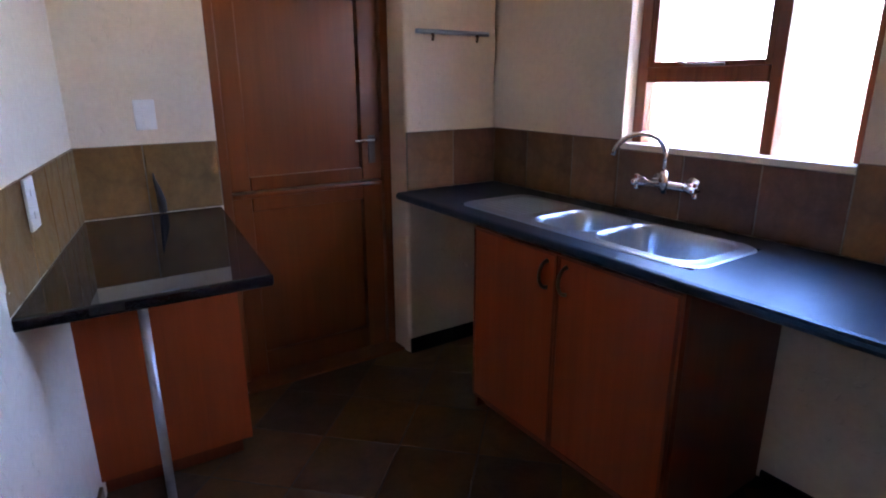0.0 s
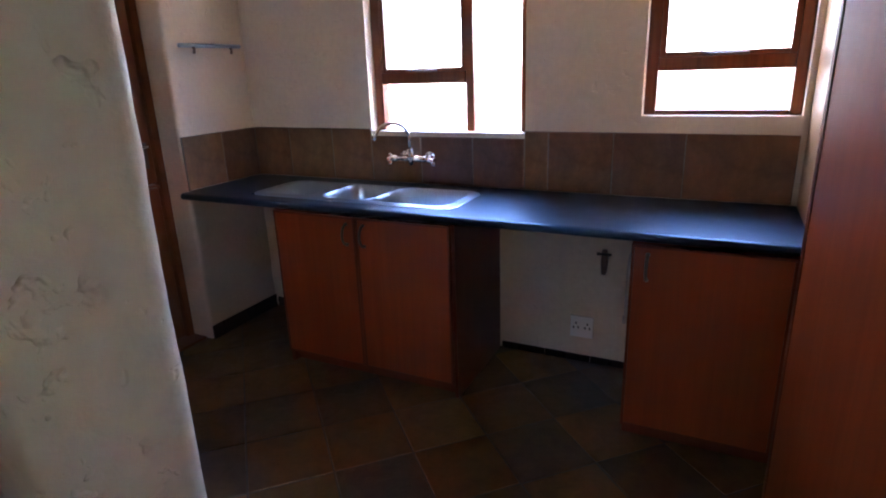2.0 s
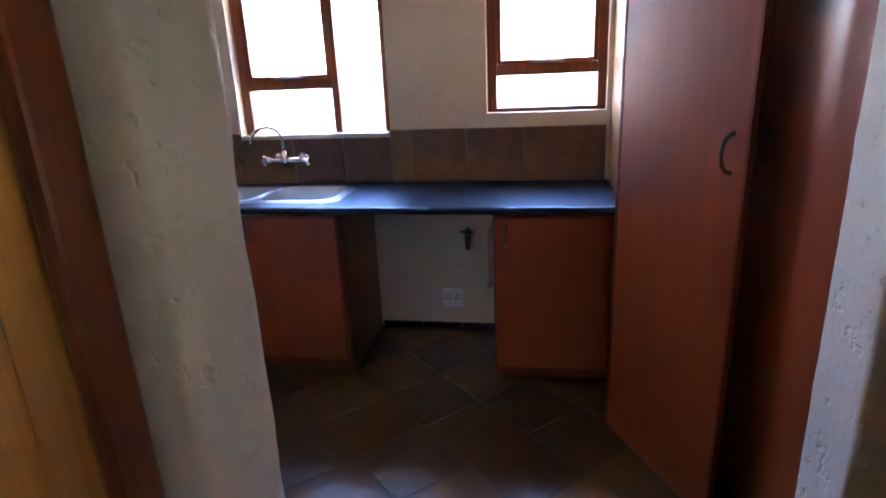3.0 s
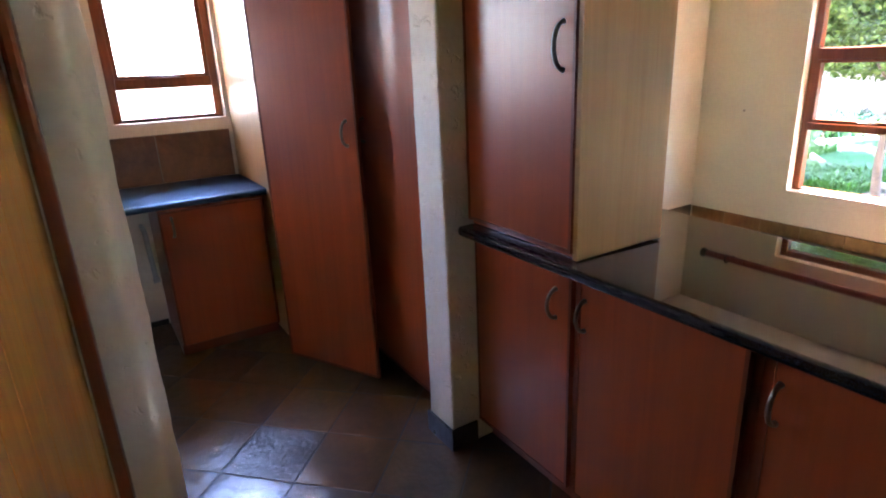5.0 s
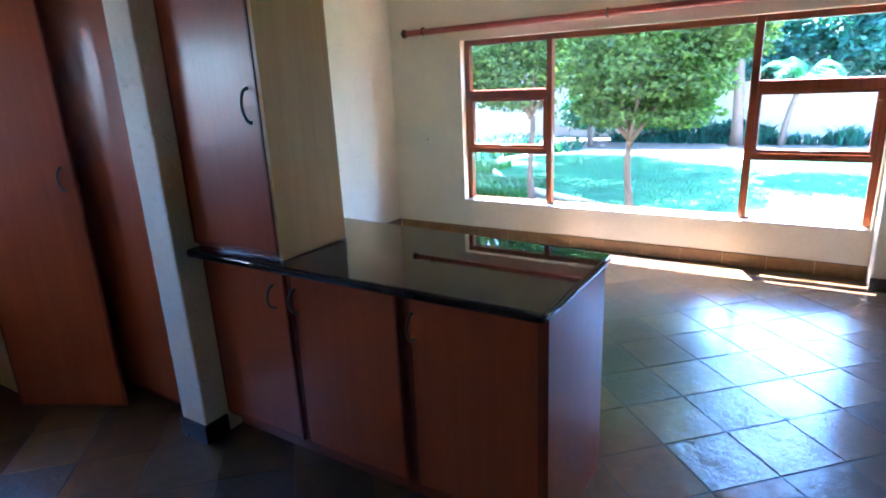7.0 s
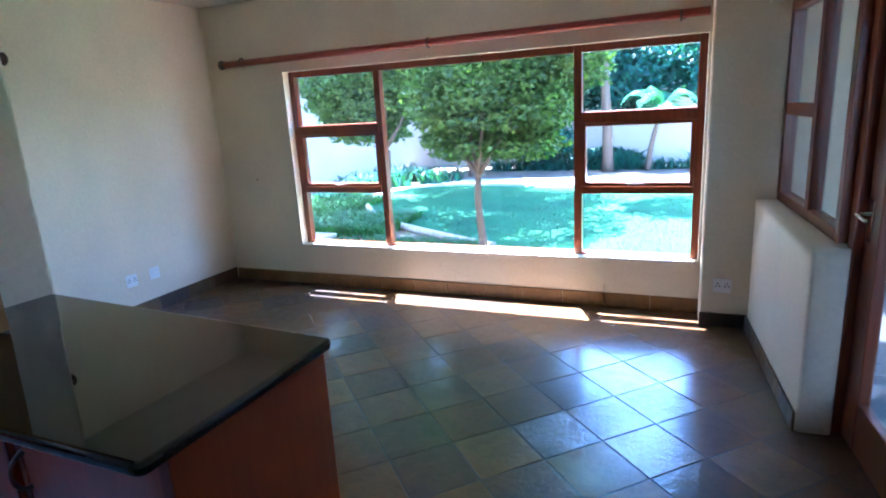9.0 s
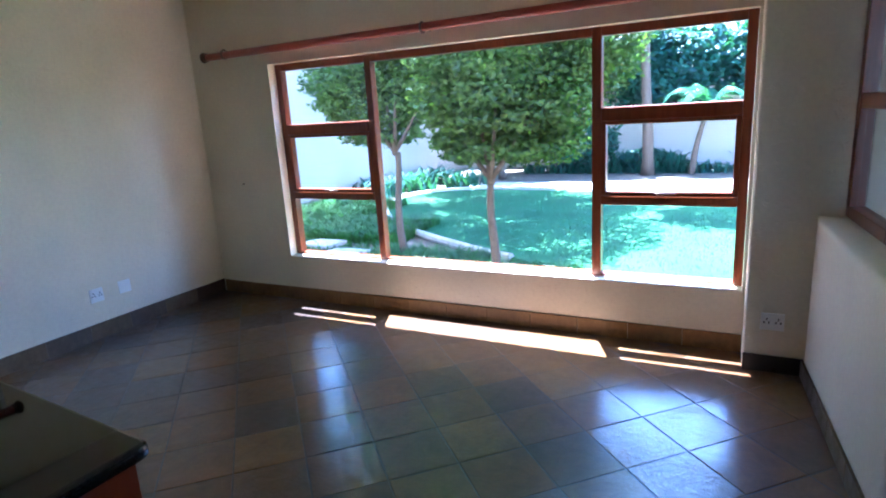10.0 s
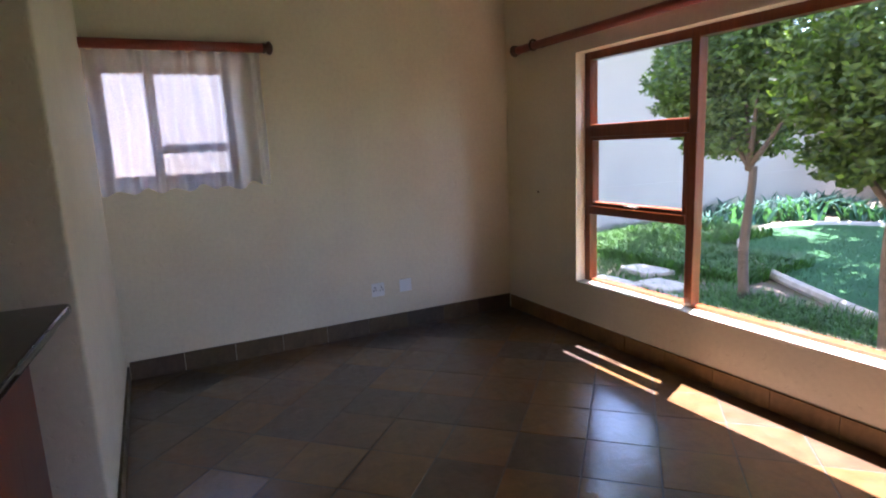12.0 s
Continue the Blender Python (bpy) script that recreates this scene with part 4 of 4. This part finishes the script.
def leaf_cloud(bm, centre, radii, count, size, hollow=0.55):
    c = Vector(centre)
    for _ in range(count):
        d = Vector((rng.gauss(0, 1), rng.gauss(0, 1), rng.gauss(0, 1))).normalized()
        k = hollow + (1 - hollow) * rng.random() ** 0.6
        k *= 0.82 + 0.36 * noise.noise(d * 2.3 + c)
        p = c + Vector((d.x * radii[0], d.y * radii[1], d.z * radii[2])) * k
        u = Vector((rng.gauss(0, 1), rng.gauss(0, 1), rng.gauss(0, 0.6))).normalized()
        n = (d + Vector((rng.gauss(0, 0.5), rng.gauss(0, 0.5), 0.6))).normalized()
        w_ = u.cross(n).normalized()
        L = size * (0.7 + 0.7 * rng.random())
        W = L * 0.24
        a, b = p - u * L * 0.5, p + u * L * 0.5
        m1, m2 = p + w_ * W - n * W * 0.3, p - w_ * W - n * W * 0.3
        va, vb, v1, v2 = (bm.verts.new(q) for q in (a, b, m1, m2))
        bm.faces.new((va, v1, vb))
        bm.faces.new((va, vb, v2))


def trunk_bm(base, top, r0, limbs):
    pts = []
    b, t_ = Vector(base), Vector(top)
    for k in range(9):
        f = k / 8
        pts.append(b.lerp(t_, f) + Vector((0.03 * math.sin(f * 5 + base[0]), 0.03 * math.cos(f * 4), 0)))
    bm = tube(pts, [r0 * (1.25 if k == 0 else 1 - 0.04 * k) for k in range(9)], 10)
    for d in limbs:
        q = [t_ + Vector(d) * f + Vector((0, 0, 0.12 * f * f)) for f in (-0.05, 0.25, 0.5, 0.75, 1.0)]
        m = tube(q, [r0 * 0.6, r0 * 0.5, r0 * 0.4, r0 * 0.28, r0 * 0.15], 8)
        me = bpy.data.meshes.new("limb")
        m.to_mesh(me)
        m.free()
        bm.from_mesh(me)
        bpy.data.meshes.remove(me)
    return bm


def garden_tree(name, label, base, fork, r0, blobs, count, size, limbs, leafmat):
    t = thing(name, label, "tree", "garden trees")
    part("trunk", trunk_bm(base, fork, r0, limbs), BARK, t, smooth=True)
    bm = bmesh.new()
    for c, r in blobs:
        leaf_cloud(bm, c, r, int(count * r[0] * r[2]), size)
    part("crown", bm, leafmat, t)


BRANCHES = [(0.42, -0.1, 0.42), (-0.4, -0.05, 0.5), (0.1, -0.4, 0.6), (-0.12, 0.1, 0.62), (0.22, -0.2, 0.7)]
garden_tree("tree", "slender-trunked tree with a dense rounded green crown", (-0.72, -2.12, GZ), (-0.67, -2.16, 1.1), 0.05,
            # blobs above z 3 are unseen, added to shade the border and hide sky
            [((-0.15, -2.45, 2.05), (0.85, 0.75, 0.66)), ((-0.45, -2.4, 1.6), (0.75, 0.6, 0.32)), ((0.15, -2.5, 1.72), (0.6, 0.5, 0.38)), ((-0.9, -2.4, 2.2), (0.8, 0.7, 0.75)), ((-0.1, -2.6, 2.75), (0.95, 0.8, 0.62)), ((0.45, -2.65, 2.05), (0.55, 0.5, 0.55)), ((0.5, -2.7, 3.5), (1.2, 1.0, 0.5)), ((-0.7, -2.4, 3.3), (1.0, 0.8, 0.6)), ((-0.45, -2.4, 1.32), (0.6, 0.5, 0.22)), ((0.05, -2.5, 1.4), (0.45, 0.4, 0.25))], 10500, 0.064, BRANCHES, LEAF)
garden_tree("tree", "slender-trunked tree with a broad dense green crown", (-2.24, -1.3, GZ), (-2.21, -1.36, 0.88), 0.05,
            # the z 3.2 blob is unseen, added to keep sky out of floor reflections
            [((-2.2, -1.7, 1.95), (0.95, 0.75, 0.7)), ((-2.2, -1.65, 1.5), (0.95, 0.65, 0.34)), ((-2.2, -1.6, 1.17), (0.8, 0.5, 0.2)), ((-2.75, -1.7, 1.6), (0.55, 0.55, 0.42)), ((-1.7, -1.75, 1.65), (0.6, 0.55, 0.42)), ((-2.3, -1.8, 2.7), (1.1, 0.9, 0.7)), ((-2.95, -1.75, 2.1), (0.5, 0.5, 0.55)), ((-2.5, -1.75, 1.2), (0.7, 0.5, 0.25)), ((-1.8, -1.8, 1.2), (0.5, 0.45, 0.25)), ((-3.2, -1.75, 2.1), (0.45, 0.4, 0.5)), ((-2.2, -1.75, 3.2), (1.1, 0.8, 0.5))], 10500, 0.064, BRANCHES, LEAF)
garden_tree("tree", "large blue-green tree at the back with unseen added shading leaves", (-2.43, -10.2, GZ), (-2.36, -10.2, 3.1), 0.13,
            # leaf clouds at z 6.4 are unseen additions that dapple the lawn
            [((-5.2, -11.2, 2.3), (1.7, 0.8, 1.25)), ((-7.6, -11.2, 2.3), (1.8, 0.8, 1.3)), ((-2.6, -11.2, 2.3), (1.8, 0.8, 1.25)), ((-10.5, -11.2, 2.4), (2.0, 0.8, 1.4)), ((-6.4, -11.5, 3.0), (2.4, 0.7, 1.2)), ((0.0, -11.4, 3.0), (1.9, 0.7, 1.5)), ((-5.2, -5.8, 6.4), (1.4, 1.1, 0.4)), ((-3.6, -6.8, 6.4), (1.4, 1.2, 0.4)), ((-6.6, -7.2, 6.4), (1.4, 1.2, 0.4))], 3000, 0.2, [(1.5, 0, 1.2), (-1.8, 0, 1.4), (-0.4, 0.2, 1.8)], LEAF_BLUE)


def palm(base, top, fronds):
    t = thing("palm", "small leaning palm with arching blue-green fronds in the back border", "palm")
    b, e = Vector(base), Vector(top)
    pts = [b.lerp(e, k / 8) + Vector((0.04 * math.sin(k * 0.4), 0, 0)) for k in range(9)]
    part("trunk", tube(pts, [0.07 - 0.003 * k + 0.006 * (k % 2) for k in range(9)], 10), BARK, t, smooth=True)
    for f in range(fronds):
        a = 2 * math.pi * f / fronds + rng.uniform(-0.2, 0.2)
        d, rise, reach = Vector((math.cos(a), math.sin(a), 0)), rng.uniform(0.25, 0.75), rng.uniform(0.7, 0.95)
        bm = bmesh.new()
        side = Vector((-d.y, d.x, 0))
        spine = [bm.verts.new(e)]
        for k in range(1, 16):
            u = k / 15
            p = e + d * reach * u + Vector((0, 0, rise * math.sin(u * 2.3) - 0.25 * u * u))
            L = 0.3 * math.sin(math.pi * (0.15 + 0.8 * u))
            spine.append(bm.verts.new(p))
            for sg in (-1, 1):
                q = p + side * sg * L + d * L * 0.5 - Vector((0, 0, L * 0.45))
                bm.faces.new((spine[-2], spine[-1], bm.verts.new(q)))
        part("frond", bm, LEAF_PALM, t)


palm((-3.37, -10.3, GZ), (-3.62, -10.35, 1.15), 15)
garden_tree("tree", "many-stemmed tree behind the lawn with unseen added shading canopy", (0.8, -9.5, GZ), (0.9, -9.5, 1.1), 0.09,
            # blobs above z 4 are out of view, added to shade lawn and border
            [((0.8, -9.6, 2.4), (1.6, 1.0, 1.1)), ((2.0, -9.8, 2.6), (1.2, 1.0, 1.2)), ((-0.8, -10.2, 2.5), (1.6, 1.0, 1.2)), ((-0.2, -5.7, 4.7), (2.6, 2.3, 0.9)), ((0.6, -8.2, 4.2), (1.8, 1.4, 0.9)), ((2.0, -5.4, 4.2), (1.2, 2.0, 0.7)), ((1.2, -2.8, 4.6), (2.2, 2.1, 0.5)), ((0.2, -4.2, 4.8), (2.0, 1.6, 0.5)), ((-1.2, -2.9, 4.6), (1.5, 1.4, 0.4)), ((-1.7, -4.7, 4.9), (1.5, 2.2, 0.8)), ((-0.8, -6.9, 5.0), (2.2, 1.5, 0.8))], 4600, 0.12, [(0.6, 0, 1.0), (-0.7, 0, 1.0), (0.1, 0.2, 1.2)], LEAF)


for at, rx, rz in (((-0.7, -10.7, 0.6), 1.3, 0.75), ((1.0, -10.4, 0.7), 1.2, 0.8), ((-2.3, -11.2, 0.0), 1.1, 0.4)):
    bm = bmesh.new()
    leaf_cloud(bm, at, (rx, 0.6, rz), 2600, 0.13)
    tagged(part("shrub", bm, LEAF_BLUE), "dense dark blue-green shrub in the back border", "shrub", "back border shrubs")


def blades(bm, x0, x1, y0, y1, count, h, width, lean=0.6):
    for _ in range(count):
        x, y = rng.uniform(x0, x1), rng.uniform(y0, y1)
        a = rng.uniform(0, 2 * math.pi)
        L = h * (0.6 + 0.7 * rng.random())
        d = Vector((math.cos(a), math.sin(a), 0))
        s_ = Vector((-d.y, d.x, 0)) * width
        p0 = Vector((x, y, GZ))
        p1 = p0 + d * L * lean * 0.35 + Vector((0, 0, L * 0.65))
        p2 = p0 + d * L * lean + Vector((0, 0, L * 0.85))
        v = [bm.verts.new(q) for q in (p0 - s_, p0 + s_, p1 + s_ * 0.8, p1 - s_ * 0.8, p2)]
        bm.faces.new((v[0], v[1], v[2], v[3]))
        bm.faces.new((v[3], v[2], v[4]))


bm = bmesh.new()
blades(bm, -1.9, -0.4, -2.3, -0.45, 6500, 0.17, 0.0045, 0.9)
blades(bm, -0.3, 2.8, -3.9, -2.6, 9000, 0.19, 0.006, 0.9)
blades(bm, 1.2, 2.9, -5.5, -3.8, 4500, 0.22, 0.007, 0.9)
blades(bm, -0.4, 2.6, -2.6, -0.5, 4500, 0.08, 0.006, 1.0)
blades(bm, -3.0, -1.9, -2.0, -0.5, 3200, 0.15, 0.0045, 0.9)
blades(bm, -4.3, -3.0, -1.4, -0.6, 1200, 0.13, 0.005, 0.9)
tagged(part("border_grass", bm, BLADE), "clumps of long green border grass", "grass", kind="stuff")
bm = bmesh.new()
for _ in range(14000):
    x, y = rng.uniform(-5.5, 1.6), rng.uniform(-7.6, -1.3)
    k = min(range(len(edge_line)), key=lambda q: abs(edge_line[q][1] - y) if edge_line[q][0] > -2.3 else 99) if y < -2.3 else -1
    if (k >= 0 and x > edge_line[k][0] - 0.08) or (y > -2.3 and x > -2.9):
        continue
    a, L = rng.uniform(0, 6.28), 0.02 + 0.02 * rng.random()
    d = Vector((math.cos(a), math.sin(a), 0))
    p0 = Vector((x, y, GZ + 0.048))
    q = [bm.verts.new(p) for p in (p0 - d * 0.004, p0 + d * 0.004, p0 + Vector((-d.y, d.x, 0)) * L * 0.5 + Vector((0, 0, L)))]
    bm.faces.new(q)
tagged(part("lawn_grass", bm, TURF_BLADE), "short green blades of the mown lawn", "grass", kind="stuff")
bm = bmesh.new()
for x, y in ((2.3, -5.2), (2.6, -6.4), (2.2, -7.6), (1.2, -8.3), (2.4, -8.8)):
    blades(bm, x - 0.45, x + 0.45, y - 0.45, y + 0.45, 110, rng.uniform(0.25, 0.45), 0.028, 1.1)
for k in range(16):
    x = -9.0 + k * 0.62
    h_ = 0.2 + 0.45 * rng.random() ** 1.5
    blades(bm, x - 0.3, x + 0.3, -11.0 + 0.4 * rng.random(), -10.4, rng.randrange(70, 150), h_, 0.02, 1.1)
tagged(part("border_shrubs", bm, LEAF_BLUE), "strap-leaved blue-green border plants", "plants", kind="stuff")
for k, (x, y, sx, sy) in enumerate(((0.55, -1.65, 0.34, 0.2), (0.1, -2.0, 0.3, 0.2), (-0.35, -1.6, 0.28, 0.18), (0.75, -2.4, 0.3, 0.2))):
    poly = rounded([(x - sx, y - sy), (x + sx * 0.8, y - sy * 0.9), (x + sx, y + sy * 0.7), (x - sx * 0.7, y + sy)], 0.08, 4)
    tagged(part("stepping_stone", slab(poly, GZ, GZ + 0.06, 0.015, 2), STONE), "flat pale stepping stone in the border", "stone", "stepping stones")


# ---- splashback tiles ----
def tile_mesh(name, wdt, hgt, depth=0.008, bev=0.003):
    bm = bmesh.new()
    add_box(bm, -wdt / 2, wdt / 2, -depth, 0, -hgt / 2, hgt / 2)
    es = [e for e in bm.edges if all(abs(v.co.y) < 1e-6 for v in e.verts)]
    bmesh.ops.bevel(bm, geom=es, offset=bev, segments=1, affect="EDGES")
    me = bpy.data.meshes.new(name)
    bm.to_mesh(me)
    bm.free()
    return me


def splash(name, label, m, spans, z0, z1):
    base = tagged(part(name, boxes(*[(a, b, -0.012, -0.003, z0, z1s) for a, b, z1s in spans]), GROUT_PALE), label, kind="structure")
    base.matrix_basis = m
    return base


def splash_tiles(base, joints, z0, tops, material=None):
    for (a, b), z1 in zip(zip(joints, joints[1:]), tops):
        me = tile_mesh("tile", abs(b - a) - 0.005, z1 - z0 - 0.002)
        me.materials.append(material or SPLASH_SLATE)
        t = new("tile", me)
        t.parent = base
        t.location = ((a + b) / 2, 0.0, (z0 + z1) / 2)


TT = 1.19
# local x runs along -y on the sink wall
east = splash("splashback_east", "brown slate splashback tiles behind the worktop", pose(0.523, 6.965, 0, 0, 0, -90) @ Matrix.Diagonal((1, -1, 1, 1)), [(0.0, 0.848, TT), (0.848, 1.74, AZ - 0.002), (1.74, 2.83, TT)], CT, TT)
splash_tiles(east, [0.0, 0.267, 0.58, 0.848, 1.16, 1.46, 1.74, 1.86, 2.165, 2.475, 2.905], CT + 0.001, [TT, TT, TT, AZ - 0.003, AZ - 0.003, AZ - 0.003, TT, TT, TT, TT])
north = splash("splashback_north", "brown slate splashback tiles beside the door", pose(-0.028, 6.958, 0, 0, 0, 0) @ Matrix.Diagonal((1, -1, 1, 1)), [(0.0, 0.552, TT)], CT, TT)
splash_tiles(north, [0.0, 0.28, 0.552], CT + 0.001, [TT, TT])
barn = splash("splashback_bar", "olive-brown slate tiles behind the bar", pose(-1.425, 7.089, 0, 0, 0, 0) @ Matrix.Diagonal((1, -1, 1, 1)), [(0.0, 0.533, TT)], 0.908, TT)
splash_tiles(barn, [0.0, 0.244, 0.533], 0.909, [TT, TT], OCHRE_SLATE)
ba = 10.91
barw = splash("splashback_bar_side", "ochre slate tiles along the bar wall", pose(-1.418, 7.085, 0, 0, 0, -90 - ba), [(0.0, 1.06, TT)], 0.908, TT)
splash_tiles(barw, [0.0, 0.12, 0.30, 0.48, 0.76, 1.06], 0.909, [TT] * 5, OCHRE_SLATE)


# ---- skirting ----
def skirting(name, label, p, q, h=0.1, flip=1, length=0.33):
    p, q = Vector((*p, 0)), Vector((*q, 0))
    d = q - p
    n = max(1, round(d.length / length))
    ang = math.degrees(math.atan2(d.y, d.x))
    base = tagged(new(name), label, kind="structure")
    base.matrix_basis = pose(p.x, p.y, 0, 0, 0, ang)
    step = d.length / n
    bm = bmesh.new()
    add_box(bm, 0.0015, step - 0.0015, min(0, flip * 0.012), max(0, flip * 0.012), 0.0, h, bevel=0.002, seg=1)
    me = bpy.data.meshes.new("tile")
    bm.to_mesh(me)
    bm.free()
    me.materials.append(DARK_SLATE if label.startswith("dark") else OCHRE_SLATE if label.startswith("ochre") else SKIRT_SLATE)
    for k in range(n):
        t = new("tile", me)
        t.parent = base
        t.location = (k * step, 0, 0)


SK = "brown slate skirting tiles"
# ochre here imitates sun bounced off the floor; the other runs stay brown
skirting("baseboard_south", "ochre slate skirting tiles under the garden window, ochre for bounced sun", (-4.376, 0.0), (-0.014, 0.0), 0.112, 1)
skirting("baseboard_pier", "dark slate skirting tiles", (-4.68, 0.241), (-4.378, 0.241), 0.1, 1, 0.3)
skirting("baseboard_east", SK, (-0.0, 0.014), (-0.0, 2.94), 0.122, 1)
skirting("baseboard_between", SK, (-1.83, 2.953), (-0.014, 2.953), 0.1, -1)
skirting("baseboard_between_end", SK, (-1.834, 2.957), (-1.834, 3.1), 0.1, 1)
skirting("baseboard_pantry_pier", "dark slate skirting tiles", (-1.607, 3.70), (-1.607, 3.833), 0.1, 1)
skirting("baseboard_pantry_pier_end", "dark slate skirting tiles", (-1.618, 3.82), (-1.42, 3.82), 0.1, 1)
skirting("baseboard_kitchen_east", "dark slate skirting tiles", (0.533, 4.615), (0.533, 5.345), 0.035, 1, 0.25)
skirting("baseboard_kitchen_far", "dark slate skirting tiles", (0.533, 6.36), (0.533, 6.95), 0.065, 1, 0.3)
skirting("baseboard_kitchen_north", "dark slate skirting tiles", (-0.03, 6.965), (0.52, 6.965), 0.085, -1, 0.3)
skirting("baseboard_west", SK, (-4.676, 0.25), (-4.784, 1.555), 0.1, -1)
skirting("baseboard_divider", SK, (-1.81, 4.99), (-1.53, 6.52), 0.1, -1)

# ---- slate floor tiles ----
PITCH, U0, V0 = 0.325, -2.087, 3.81
HALF = PITCH / 2 - 0.0025
floor = bpy.data.objects["floor"]
metas = []
for k in range(6):
    bm = bmesh.new()
    add_box(bm, -HALF, HALF, -HALF, HALF, -0.012, 0.0)
    top = [e for e in bm.edges if all(abs(v.co.z) < 1e-6 for v in e.verts)]
    bmesh.ops.bevel(bm, geom=top, offset=0.0025, segments=1, affect="EDGES")
    for v in bm.verts:
        v.co.z += 0.0016 * noise.noise((v.co.x * 6, v.co.y * 6, k * 3.7))
        v.co.x += 0.003 * noise.noise((v.co.x * 4, v.co.y * 4, k * 5.1))
    me = bpy.data.meshes.new("slate_tile")
    bm.to_mesh(me)
    bm.free()
    me.materials.append(FLOOR_SLATE)
    metas.append(me)
rng2 = random.Random(11)
rest = bmesh.new()
parts = 0
c45 = math.sqrt(0.5)
for i in range(-16, 26):
    for j in range(-22, 30):
        u, v = U0 + (i + 0.5) * PITCH, V0 + (j + 0.5) * PITCH
        x, y = (u - v) * c45, (u + v) * c45
        if not (-5.2 < x < 0.55 and -0.05 < y < 7.3):
            continue
        if x > 0.05 and y < 3.3:
            continue
        near = x > -5.0 and (y < 3.0 or (y < 6.4 and x < -0.2))
        if near and parts < 330:
            t = new("slate_tile", metas[rng2.randrange(6)])
            t.parent = floor
            t.matrix_basis = Matrix.Translation((x, y, rng2.uniform(-0.0006, 0.0006))) @ pose(0, 0, 0, rng2.uniform(-0.12, 0.12), rng2.uniform(-0.12, 0.12), 45 + 90 * rng2.randrange(4))
            parts += 1
        else:
            q = [(x, y - HALF / c45), (x + HALF / c45, y), (x, y + HALF / c45), (x - HALF / c45, y)]
            vs = [rest.verts.new((a, b, 0.0)) for a, b in q]
            lo = [rest.verts.new((a, b, -0.012)) for a, b in q]
            rest.faces.new(vs)
            for m in range(4):
                rest.faces.new((lo[m], lo[(m + 1) % 4], vs[(m + 1) % 4], vs[m]))
r = part("slate_tiles", rest, FLOOR_SLATE, floor)
r["kind"] = "stuff"
